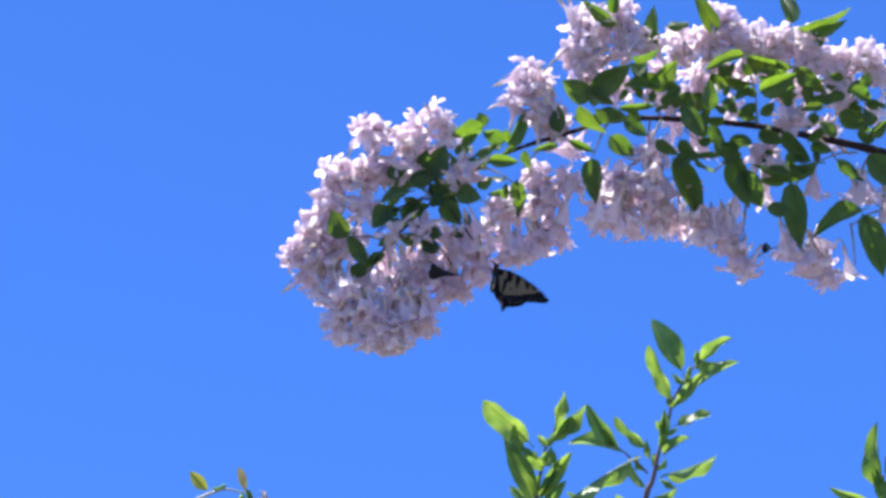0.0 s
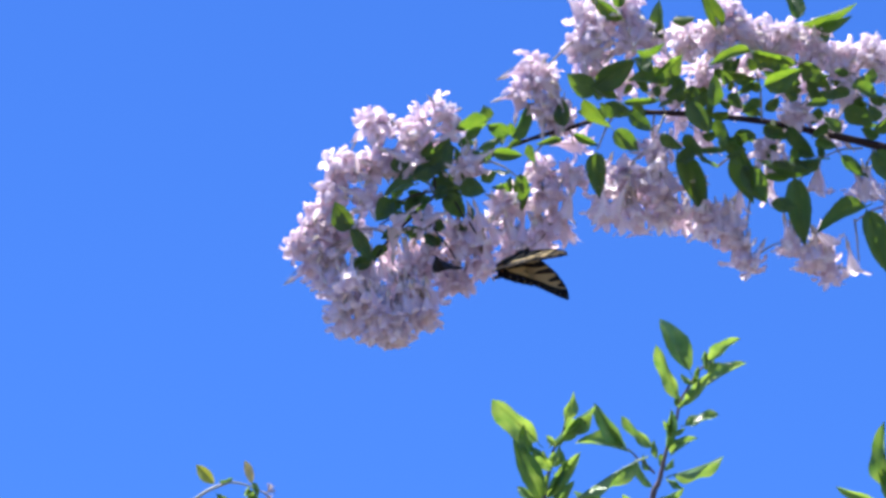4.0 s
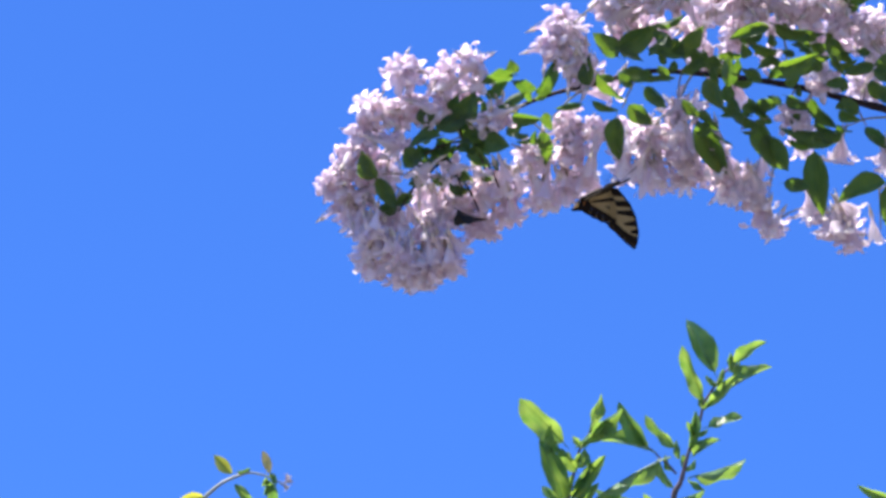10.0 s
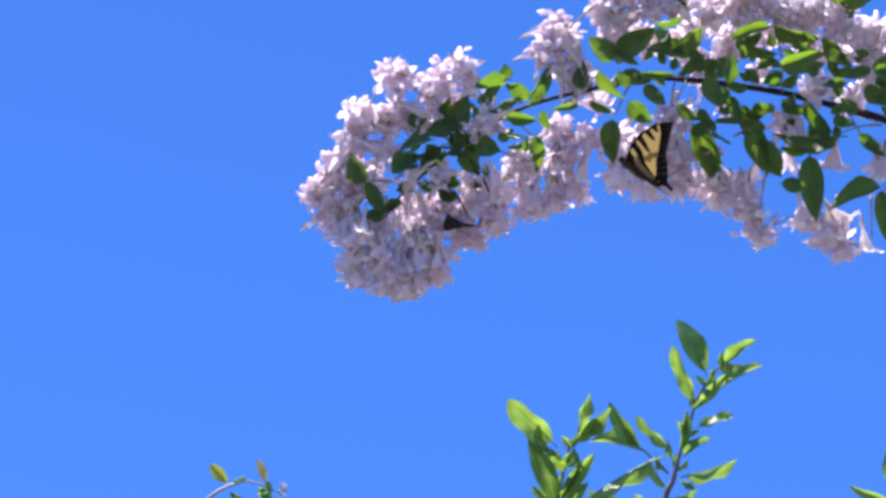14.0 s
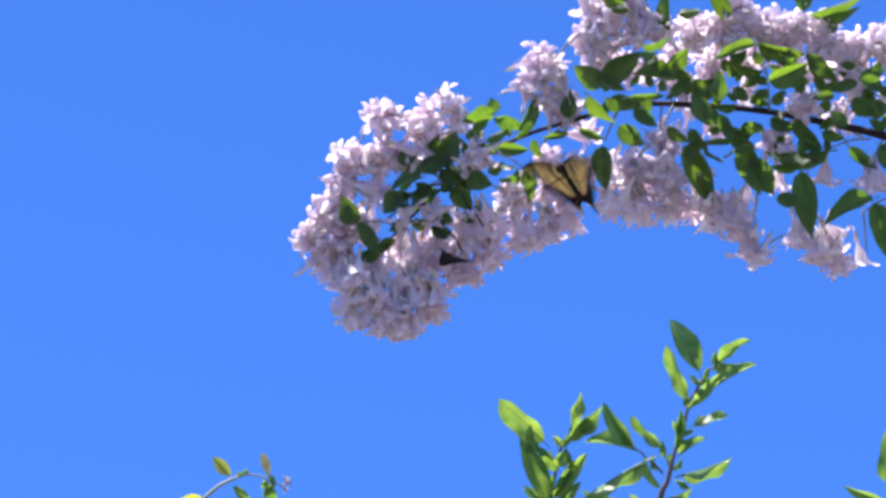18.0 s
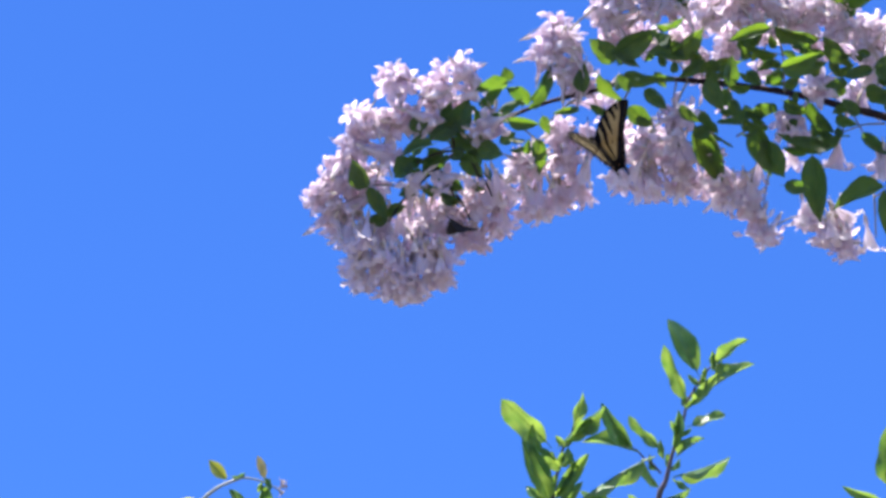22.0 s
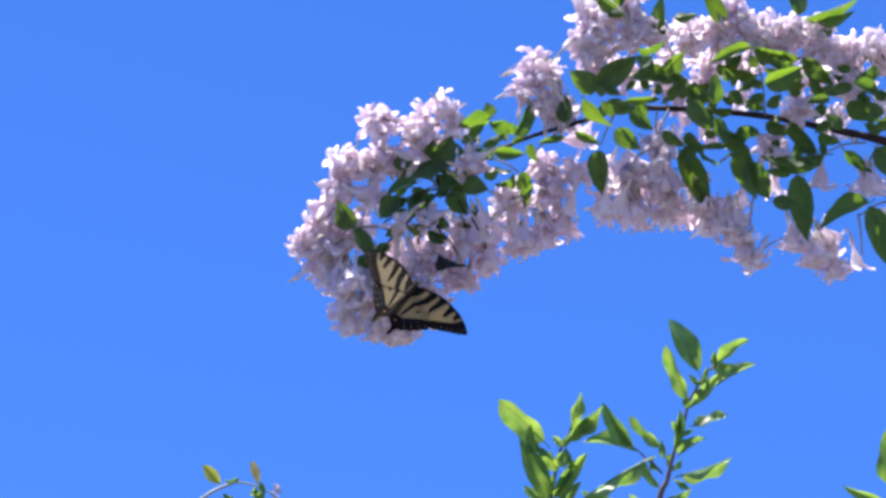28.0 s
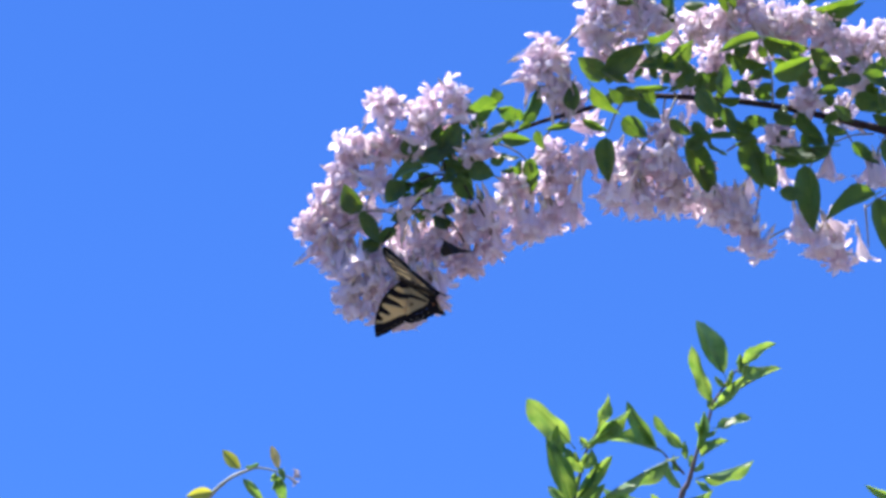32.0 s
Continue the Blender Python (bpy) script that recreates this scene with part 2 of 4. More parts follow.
class Stem:
    """A stem that sways about a foot of its own; all that grows on it is drawn on the grid."""

    def __init__(self, plant, name, foot, depth, line, radii, mat, label):
        self.foot, self.depth, self.rnd = foot, depth, random.Random(name + label)
        bm = bmesh.new()
        self.line = spline([self.put(*q) for q in line], 6)
        n = len(self.line) - 1
        tube(bm, self.line, [np.interp(i / n, [j / (len(radii) - 1) for j in range(len(radii))], radii) * (1 + 0.08 * math.sin(i * 2.3)) for i in range(n + 1)], 10)
        self.ob = part(name, bm, mat, plant, label)
        self.plant = plant

    def put(self, u, v, w=0):
        """The grid point in the stem's own space; w: towards the viewer."""
        k = G * self.depth / 3
        return Vector(((u - self.foot[0]) * k, -w * k, (self.foot[1] - v) * k))

    def nearest(self, p):
        return min(self.line, key=lambda q: (q - p).length)

    def leaf(self, u0, v0, u1, v1, width, w=None, roll=None, mesh=None, fit=0.94):
        r = self.rnd
        w = r.uniform(15, 75) if w is None else w
        w *= 0.62 if self.depth == 3.0 and u0 < 840 else 0.75
        if roll is None and self.depth == 3.0 and u0 > 840:
            w += r.choice((0, 0, 50, 75))
        a, b = self.put(u0, v0, w), self.put(u1, v1, w + r.uniform(-14, 14))
        x = b - a
        n = Vector((0, -1, (r.uniform(-0.4, 0.7) if self.depth == 3.0 and u0 < 840 else r.uniform(-1.0, 0.5)) if roll is None else 0.7 if self.depth == 3.0 and mesh is None else -0.3))
        if roll == GLOSS:                   # turned so that it shines in the sun
            n, roll = Vector((-0.293, -0.585, 0.756)), 0
        elif roll == LIT:                   # turned so that the light falls through it
            n, roll = Vector((0.2, -0.75, -0.63)), r.uniform(-10, 10) if self.depth == 3.0 else r.uniform(-20, 20)
        n = (n - x * n.dot(x) / x.length_squared).normalized()
        n = Matrix.Rotation(radians(r.uniform(-34, 34) if roll is None else roll), 3, x.normalized()) @ n
        y = n.cross(x.normalized())
        k = G * self.depth / 3
        m = Matrix((x.normalized(), y, n)).transposed() @ Matrix.Diagonal((x.length, width * k * fit, x.length))
        return part("leaf", mesh or r.choice(LEAVES), None, self.ob, m=Matrix.Translation(a) @ m.to_4x4())

    def sprouts(self, places, n):
        """Small young leaves that crowd the stem at those places."""
        r = self.rnd
        for u, v in places:
            for _ in range(n):
                a, d = radians(r.uniform(20, 160)), r.uniform(18, 34)
                self.leaf(u, v, u + d * math.cos(a), v - d * math.sin(a), d * r.uniform(0.35, 0.5), r.uniform(-8, 12), mesh=r.choice(SHOOT_LEAVES))

    def twig(self, u0, v0, u1, v1, thick=2.2, w=20, mat=None):
        a, b = self.put(u0, v0, w * 0.3), self.put(u1, v1, w)
        mid = (a + b) / 2 + Vector((0, 0, 0.08 * (b - a).length))
        bm = bmesh.new()
        k = G * self.depth / 3
        pts = spline([a, mid, b], 3)
        tube(bm, pts, [k * thick * (1 - 0.4 * i / 6) for i in range(7)], 6)
        part("twig", bm, mat or TWIG, self.ob)


# ---- beauty bush with its arching, flowering branch ----
FOOT = (2400, 1190)
bush_base = VIEW @ spot(*FOOT, 3.0)
bush = tagged(new("beauty_bush"), "beauty bush with an arching branch of pale pink bell flowers", "shrub")
bush.location = (bush_base.x, bush_base.y, 0)
bm = bmesh.new()
h = bush_base.z
tube(bm, spline([(0.10, 0.05, -0.1), (0.07, 0.03, h * 0.4), (0.02, 0.01, h * 0.75), (0, 0, h + 0.004)], 6), [0.017, 0.016, 0.015, 0.014, 0.013, 0.012, 0.011] * 2 + [0.011, 0.010, 0.010, 0.009, 0.009], 10)
part("trunk", bm, BARK, bush, "brown upright woody stem")
branch = Stem(bush, "branch", FOOT, 3.0,
              [(2400, 1190), (2270, 800), (2020, 480), (1760, 335), (1568, 272), (1450, 245), (1330, 222), (1170, 210), (1080, 213),
               (1000, 238), (920, 262), (850, 295), (780, 345), (735, 385), (690, 430), (655, 470)],
              [0.0062, 0.0045, 0.0025, 0.0019, 0.0015, 0.0012, 0.0009], BARK, "arching dark brown branch loaded with blossom")

blooms, mouths = [], []
UP, OUT, DOWN, LEFT = (-0.1, 0.5), (0, 0.1), (0.05, -0.9), (-0.7, 0.1)


def cluster(u, v, r, n, lean=(0, -0.6), w=0):
    """A cluster of bell flowers on its twig: n mouths within r of (u, v), leaning that way."""
    rnd = random.Random(u * 7 + v)
    c = branch.put(u, v, w)
    a = branch.nearest(c)
    branch.line.append(c)
    bow = Vector((rnd.uniform(-1, 1), rnd.uniform(-1, 1), 0.7)) * 0.12 * (c - a).length
    k = G
    r, n = r - (5 if lean in (UP, LEFT) else 2), max(1, round(n * (0.92 if w >= 0 else 0.7)))
    tilt = Vector((lean[0], 0, lean[1]))
    bm = bmesh.new()
    tube(bm, spline([a, (a + c) / 2 + bow, c], 4), [0.0008 - 0.00004 * i for i in range(9)], 6)
    for i in range(n):
        size = rnd.uniform(0.0195, 0.0258)
        for _ in range(12):                 # keep each flower clear of its neighbours
            q = Vector((rnd.gauss(0, 1), rnd.gauss(0, 1), rnd.gauss(0, 1))).normalized()
            reach = (q + tilt * 0.5).normalized() * (rnd.uniform(0.2, 0.7) if i % 4 == 0 else rnd.uniform(0.7, 1.1) if i % 4 < 3 else rnd.uniform(1.1, 1.4 if lean == DOWN else 1.65))
            mouth = c + Vector((reach.x, reach.y * 1.05, reach.z)) * (r * k)
            if all((mouth - m).length > 0.62 * size for m in mouths):
                break
        mouths.append(mouth)
        jitter = Vector((rnd.uniform(-1, 1), rnd.uniform(-1, 1), rnd.uniform(-1, 1)))
        d = (reach * (0.42 if lean == DOWN else 0.95) + tilt * (1.0 if lean == DOWN else 0.55) + jitter * 0.34).normalized()
        if lean == DOWN:
            mouth = mouth - Vector((0, 0, (14 if u > 1380 else 19) * k))
        base = mouth - d * size * 0.95
        rot = (-d).to_track_quat("Z", "X").to_matrix().to_4x4() @ Matrix.Rotation(rnd.uniform(0, 6.28), 4, "Z")
        kind = rnd.randrange(5) + (5 if rnd.random() < (0.75 if lean == DOWN else 0.2) else 0)
        m = Matrix.Translation(base) @ rot @ Matrix.Scale(size, 4)
        blooms.append((base.y, m, kind))
        end = m @ Vector((0.03, 0, 0.27))   # a thin stalk from the twig to the flower
        tube(bm, spline([c, (c + end) / 2 + Vector((0, 0, 0.1 * (end - c).length)), end], 2), [0.00045, 0.0004, 0.00035, 0.0003, 0.0003], 4)
    part("twig", bm, TWIG, branch.ob)


# the crown over the tip
for c in ((652, 230, 34, 11, UP), (718, 245, 38, 11, UP), (772, 212, 26, 7, UP), (792, 248, 20, 4, OUT), (602, 305, 34, 11, LEFT),
          (655, 306, 34, 9, UP), (712, 300, 24, 4, OUT), (575, 350, 30, 9, LEFT), (556, 400, 34, 11, LEFT), (522, 446, 28, 10, LEFT)):
    cluster(*c)
# the hanging mass below the tip
for c in ((570, 458, 40, 9, LEFT, 5), (622, 425, 22, 5, OUT, 5), (576, 500, 30, 9, DOWN, 8), (610, 522, 40, 13, DOWN, 30), (650, 492, 30, 7, DOWN, 8),
          (602, 560, 28, 8, DOWN, 45), (650, 562, 38, 12, DOWN, 45), (690, 580, 32, 10, DOWN, 45), (702, 522, 36, 9, DOWN, 30), (745, 540, 32, 10, DOWN, 45),
          (742, 480, 34, 7, DOWN, 8), (790, 494, 28, 8, DOWN, 8)):
    cluster(*c)
for c in ((802, 438, 34, 8, DOWN, 8), (846, 420, 34, 9, DOWN, 8), (850, 466, 26, 8, DOWN, 8), (890, 372, 28, 8, OUT, 6), (902, 428, 30, 9, DOWN, 8),
          (950, 418, 34, 10, DOWN, 8), (958, 362, 32, 8, OUT, 6), (950, 316, 30, 8, UP), (1004, 320, 24, 7, OUT, 6), (992, 405, 24, 5, DOWN, 8),
          (832, 308, 22, 4, OUT, 5)):
    cluster(*c)
for c in ((602, 582, 18, 4, DOWN, 45), (655, 590, 26, 7, DOWN, 45), (700, 602, 18, 6, DOWN, 45), (748, 566, 18, 5, DOWN, 45), (546, 476, 16, 4, LEFT, 5), (815, 505, 12, 3, DOWN, 8)):
    cluster(*c)
# over the middle of the arch
for c in ((932, 165, 30, 8, UP), (950, 140, 22, 5, UP), (958, 205, 26, 6, OUT), (985, 228, 18, 3, OUT), (1045, 62, 40, 11, UP),
          (1030, 112, 24, 6, LEFT), (1088, 40, 26, 6, UP), (1100, 85, 22, 4, OUT), (1150, 78, 14, 3, UP), (1205, 82, 38, 11, OUT)):
    cluster(*c)
for c in ((1272, 42, 36, 9, UP), (1268, 92, 26, 6, OUT), (1330, 76, 36, 9, UP), (1388, 68, 28, 7, UP), (1428, 72, 22, 4, OUT),
          (1470, 104, 30, 8, UP), (1530, 100, 38, 13, UP), (1562, 135, 30, 7, OUT), (1490, 135, 26, 5, OUT), (1195, 175, 26, 5, OUT),
          (1620, 110, 36, 9, UP)):
    cluster(*c)
for c in ((1008, 96, 15, 4, LEFT), (1018, 36, 16, 4, LEFT), (934, 122, 12, 3, UP), (1106, 16, 16, 4, UP), (908, 178, 18, 4, LEFT), (1130, 62, 20, 4, UP), (1240, 62, 24, 5, UP), (1420, 110, 22, 4, OUT), (1365, 92, 24, 5, OUT), (1302, 62, 24, 5, UP)):
    cluster(*c)
# below the middle of the arch
for c in ((1148, 275, 28, 8, OUT, 8), (1100, 322, 36, 12, OUT, 8), (1160, 322, 40, 12, DOWN, 20), (1058, 368, 30, 9, DOWN, 20), (1110, 384, 36, 12, DOWN, 20),
          (1165, 366, 34, 11, DOWN, 20), (1215, 320, 18, 4, DOWN, 20), (1238, 378, 30, 8, DOWN, 20), (1250, 402, 24, 7, DOWN, 20), (1288, 388, 28, 7, DOWN, 20),
          (1282, 425, 20, 4, DOWN, 20)):
    cluster(*c)
for c in ((1312, 440, 22, 6, DOWN, 20), (1322, 468, 14, 4, DOWN, 20), (1350, 278, 30, 7, OUT, 8), (1400, 205, 28, 5, OUT, 8), (1432, 335, 12, 2, DOWN, 20),
          (1398, 432, 22, 5, DOWN, 20), (1440, 458, 34, 11, DOWN, 20), (1460, 486, 16, 4, DOWN, 20), (1505, 484, 5, 1, DOWN, 20), (1522, 345, 24, 5, DOWN, 20),
          (1562, 372, 22, 4, DOWN, 20), (1490, 182, 20, 3, OUT, 8), (1545, 200, 16, 2, OUT, 8)):
    cluster(*c)
# blossom on the far side of the branch
for c in ((600, 410, 34, 9, LEFT, -50), (690, 480, 30, 7, DOWN, -50),
          (760, 268, 26, 5, OUT, -40), (1010, 270, 20, 3, OUT, -50),
          (890, 400, 34, 8, DOWN, -50), (720, 560, 26, 6, DOWN, -40)):
    cluster(*c)
for c in ((1170, 130, 24, 4, OUT, -60), (1240, 130, 30, 6, OUT, -60), (1310, 128, 30, 6, OUT, -60), (1370, 120, 28, 6, OUT, -60), (1440, 150, 24, 4, OUT, -60),
          (1200, 215, 20, 3, OUT, -60), (1240, 250, 20, 3, DOWN, -60), (1300, 190, 22, 3, OUT, -70), (1360, 345, 18, 3, DOWN, -60), (1200, 390, 26, 6, DOWN, -40),
          (1130, 345, 40, 9, DOWN, -50), (1060, 320, 22, 4, OUT, -50), (1510, 165, 22, 4, OUT, -60)):
    cluster(*c)
for c in ((985, 210, 22, 5, DOWN, -15), (1160, 150, 26, 6, OUT, -60), (1100, 150, 26, 5, OUT, -60), (1235, 165, 26, 5, OUT, -60), (1060, 130, 24, 5, OUT, -50),
          (1470, 235, 22, 4, OUT, -60), (1390, 160, 24, 5, OUT, -60), (1020, 150, 20, 4, LEFT, -40)):
    cluster(*c)
# between the leaves near the tip
for c in ((812, 306, 22, 5, OUT, 22), (748, 405, 12, 3, OUT, 26), (690, 412, 10, 2, OUT, 26), (640, 368, 20, 5, OUT, 12), (718, 300, 16, 3, OUT, 18), (752, 456, 22, 6, DOWN, 8), (712, 476, 20, 5, DOWN, 8), (800, 424, 18, 4, DOWN, 12)):
    cluster(*c)
blooms.sort(key=lambda b: b[0])
for _, m, k in blooms[:300]:
    part("flower", FLOWERS[k], None, branch.ob, m=m)
verts, faces, slots = [], [], []
for _, m, k in blooms[300:]:
    first = len(verts)
    verts += [m @ v.co for v in FLOWERS[k].vertices]
    for f in FLOWERS[k].polygons:
        faces.append([first + i for i in f.vertices])
        slots.append(f.material_index)
me = bpy.data.meshes.new("blossom")
me.from_pydata(verts, [], faces)
me.materials.append(PETAL), me.materials.append(CALYX)
for f, s in zip(me.polygons, slots):
    f.material_index = s
me.shade_smooth()
tagged(part("blossom", me, None, branch.ob), kind="stuff")

# leaves of the branch, from the tip inwards
L = branch.leaf
for q in ((615, 420, 585, 372, 42, 80, LIT), (616, 418, 652, 478, 30, 90, 0), (652, 470, 612, 486, 28, 60), (682, 450, 642, 475, 22, 60), (706, 318, 694, 288, 36, 60),
          (728, 340, 668, 356, 36, 55), (692, 368, 658, 404, 40, 55), (762, 312, 790, 258, 46, 50), (748, 298, 756, 264, 24, 40), (724, 326, 782, 294, 36, 56),
          (746, 355, 704, 386, 22, 40), (765, 350, 820, 330, 36, 40), (808, 345, 852, 350, 40, 50), (788, 352, 812, 404, 40, 60), (702, 418, 668, 436, 22, 50)):
    L(*q)
for q in ((856, 226, 800, 246, 44, 30, LIT), (857, 224, 848, 200, 26, 20), (896, 256, 940, 198, 38, 30, LIT), (896, 250, 852, 232, 32, 26, LIT), (892, 232, 898, 258, 14, 40),
          (880, 254, 834, 276, 22, 30), (864, 285, 918, 289, 25, 50), (924, 270, 940, 302, 22, 45), (986, 260, 938, 269, 14, 30), (990, 236, 984, 184, 32, 40),
          (1004, 250, 1052, 272, 16, 40), (914, 320, 916, 388, 30, 60), (750, 400, 786, 425, 24, 45), (740, 395, 770, 440, 22, 35)):
    L(*q)
for q in ((1042, 180, 992, 144, 44, 40, LIT), (1044, 166, 1116, 118, 46, 50), (1020, 190, 1066, 244, 42, 70), (1034, 165, 1086, 192, 30, 45), (1074, 245, 1118, 280, 36, 60),
          (1046, 282, 1050, 362, 38, 80, 10), (1166, 160, 1098, 148, 40, 45), (1140, 142, 1110, 114, 26, 30), (1144, 156, 1202, 117, 46, 40), (1114, 105, 1168, 100, 26, 50),
          (1165, 186, 1202, 160, 24, 60), (1090, 196, 1158, 190, 16, 50), (1100, 214, 1142, 246, 28, 50), (1058, 200, 1112, 214, 30, 60), (1158, 250, 1198, 277, 24, 60)):
    L(*q)
for q in ((1246, 202, 1245, 146, 32, 70), (1206, 194, 1238, 248, 36, 70), (1188, 280, 1243, 392, 46, 85, 12), (1198, 250, 1232, 288, 34, 70), (1222, 286, 1260, 306, 18, 60),
          (1250, 224, 1274, 272, 26, 50), (1288, 252, 1328, 248, 26, 50), (1224, 278, 1284, 276, 14, 40), (1296, 274, 1320, 372, 48, 60), (1302, 304, 1350, 370, 46, 75, 14),
          (1388, 322, 1338, 320, 18, 40), (1442, 290, 1328, 310, 24, 60), (1394, 324, 1412, 444, 46, 80, 12), (1348, 370, 1394, 376, 28, 60)):
    L(*q)
for q in ((1520, 374, 1428, 412, 44, 80, 8), (1520, 380, 1562, 492, 50, 85, 5), (1478, 284, 1528, 322, 24, 50), (1528, 278, 1578, 334, 46, 50), (1440, 288, 1434, 268, 16, 40),
          (1384, 234, 1426, 292, 32, 60), (1340, 234, 1386, 256, 26, 50), (1326, 150, 1260, 142, 24, 70), (1334, 166, 1402, 138, 40, 70), (1318, 104, 1402, 132, 34, 70, LIT),
          (1312, 102, 1238, 122, 24, 50), (1408, 122, 1456, 170, 38, 60, LIT), (1420, 150, 1440, 190, 26, 60), (1320, 155, 1288, 178, 26, 30), (1318, 158, 1334, 176, 20, 30)):
    L(*q)
for q in ((1358, 172, 1402, 160, 20, 50), (1492, 170, 1438, 186, 24, 60), (1494, 164, 1538, 182, 30, 40), (1528, 180, 1568, 192, 22, 40), (1480, 204, 1538, 222, 42, 60),
          (1530, 242, 1568, 214, 24, 40), (1340, 206, 1368, 184, 22, 30), (1264, 60, 1228, -14, 32, 30, LIT), (1164, 80, 1152, 6, 30, 20), (1178, 50, 1220, 42, 22, 10),
          (1396, 46, 1384, -18, 36, 15), (1408, 52, 1508, 22, 34, 30, LIT), (1430, 58, 1498, 42, 28, 40, LIT), (1092, 46, 1024, 4, 26, 40, LIT), (1082, 30, 1086, -16, 24, 20)):
    L(*q)
for q in ((1440, 82, 1460, 62, 20, 30), (1280, 210, 1240, 216, 22, 40), (1440, 200, 1428, 232, 22, 40), (1470, 245, 1440, 216, 24, 35), (1545, 250, 1512, 236, 22, 30),
          (1600, 300, 1640, 260, 40, 30), (1590, 250, 1640, 200, 40, 30)):
    L(*q)


def thicket(u, v, ru, rv, n, w):
    """n leaves of all sizes and directions about (u, v)."""
    r = branch.rnd
    for _ in range(n):
        a, d = r.uniform(0, 2 * math.pi), r.uniform(24, 46 if u > 840 else 40)
        x, y = u + r.uniform(-ru, ru), v + r.uniform(-rv, rv)
        L(x, y, x + d * math.cos(a), y - d * math.sin(a) * 0.8, d * r.uniform(0.45, 0.7), r.uniform(w - 25, w + 25))


thicket(765, 330, 60, 45, 14, 35)
thicket(690, 400, 40, 40, 7, 30)
thicket(745, 360, 60, 55, 12, 5)
thicket(820, 330, 40, 30, 5, 10)
thicket(785, 405, 45, 35, 7, 42)
thicket(915, 345, 25, 30, 3, 40)
thicket(860, 275, 60, 18, 6, 30)
thicket(1080, 185, 50, 40, 11, 25)
thicket(1180, 165, 60, 40, 13, 25)
thicket(1320, 170, 90, 45, 22, 25)
thicket(1450, 190, 90, 50, 19, 25)
thicket(1270, 260, 70, 30, 12, 30)
thicket(1400, 280, 60, 30, 6, 25)
tagged(L(765, 466, 814, 503, 18, 100, 35, DRY), "small withered blackish leaf")
for q in ((1170, 210, 1145, 165), (1170, 212, 1152, 255), (1078, 214, 1050, 275), (850, 295, 915, 330), (780, 345, 742, 352), (1518, 270, 1440, 290),
          (1560, 372, 1505, 400), (1440, 290, 1405, 330), (1450, 246, 1480, 285), (1340, 222, 1335, 160), (1335, 160, 1316, 100), (690, 430, 620, 420),
          (1505, 395, 1512, 470), (1320, 362, 1312, 430), (1260, 305, 1310, 280), (985, 245, 925, 300)):
    branch.twig(*q)

for q in ((780, 345, 812, 395), (812, 395, 836, 425), (770, 352, 700, 372), (735, 385, 770, 430), (770, 430, 800, 470), (735, 388, 668, 410), (700, 420, 655, 480), (765, 350, 752, 290)):
    branch.twig(*q, 2.6, 45, BARK)

# ---- the green shrub whose shoots stand below the arch ----
SHRUB_FOOT = (1120, 2000)
shrub_base = VIEW @ spot(*SHRUB_FOOT, 3.8)
shrub = tagged(new("green_shrub"), "green shrub with upright young shoots of pointed glossy leaves", "shrub")
shrub.location = (shrub_base.x, shrub_base.y, 0)


def trunk(plant, base, foot, depth, feet):
    """A trunk from the ground that forks to the feet of the shoots."""
    inv = Matrix.Translation((-base.x, -base.y, 0)) @ VIEW
    top = Vector((0, 0, base.z * 0.7))
    bm = bmesh.new()
    tube(bm, spline([(0.02, 0.03, -0.1), (0.01, 0.0, base.z * 0.4), top], 5), [0.03, 0.028, 0.026, 0.025, 0.024, 0.023, 0.022, 0.021, 0.02, 0.019, 0.018], 10)
    part("trunk", bm, BARK, plant, "brown woody trunk")
    for f in feet:
        end = inv @ spot(*f, depth)
        bm = bmesh.new()
        tube(bm, spline([top - Vector((0, 0, 0.05)), top.lerp(end, 0.5) + Vector((0, 0, -0.03)), end], 4), [0.012, 0.011, 0.010, 0.009, 0.008, 0.007, 0.006, 0.005, 0.005], 8)
        part("limb", bm, BARK, plant)


FEET = {"A": (1150, 2000), "B": (940, 2000), "D": (1580, 2000), "C": (250, 1900)}
trunk(shrub, shrub_base, SHRUB_FOOT, 3.8, [FEET[k] for k in "ABD"])
stem_a = Stem(shrub, "shoot", FEET["A"], 3.8, [(1150, 2000), (1140, 1500), (1135, 1050), (1142, 890), (1155, 850), (1166, 800), (1182, 750), (1190, 712), (1206, 682), (1226, 652), (1246, 640)],
              [0.005, 0.0032, 0.0017, 0.0012, 0.0007], GREEN_STEM, "upright shoot with pointed bright green leaves")
S = lambda *q: stem_a.leaf(*q, mesh=stem_a.rnd.choice(SHOOT_LEAVES), fit=0.86)
for q in ((1206, 656, 1156, 560, 46, 5, LIT), (1186, 706, 1149, 607, 32, 10), (1240, 642, 1293, 592, 26, 0, -38), (1234, 682, 1304, 632, 32, 10, GLOSS), (1196, 716, 1242, 658, 24, 20),
          (1198, 753, 1260, 738, 32, 10, GLOSS), (1166, 792, 1178, 724, 22, 15), (1174, 806, 1216, 768, 24, 10), (1178, 840, 1270, 818, 36, 15, LIT), (1142, 792, 1090, 734, 26, 15),
          (1142, 862, 1104, 814, 20, 20), (1150, 812, 1142, 778, 14, 10), (1154, 882, 1202, 868, 22, 10), (1166, 846, 1198, 862, 14, 20), (1150, 900, 1190, 880, 24, 20)):
    S(*q)
for q in ((1096, 798, 1008, 768, 38, 15, GLOSS), (1092, 790, 1034, 718, 34, 10, LIT), (1116, 815, 984, 884, 34, 20, LIT), (1138, 832, 1122, 806, 14, 10), (1100, 890, 1000, 884, 30, 10), (1140, 905, 1090, 870, 24, 15)):
    S(*q)
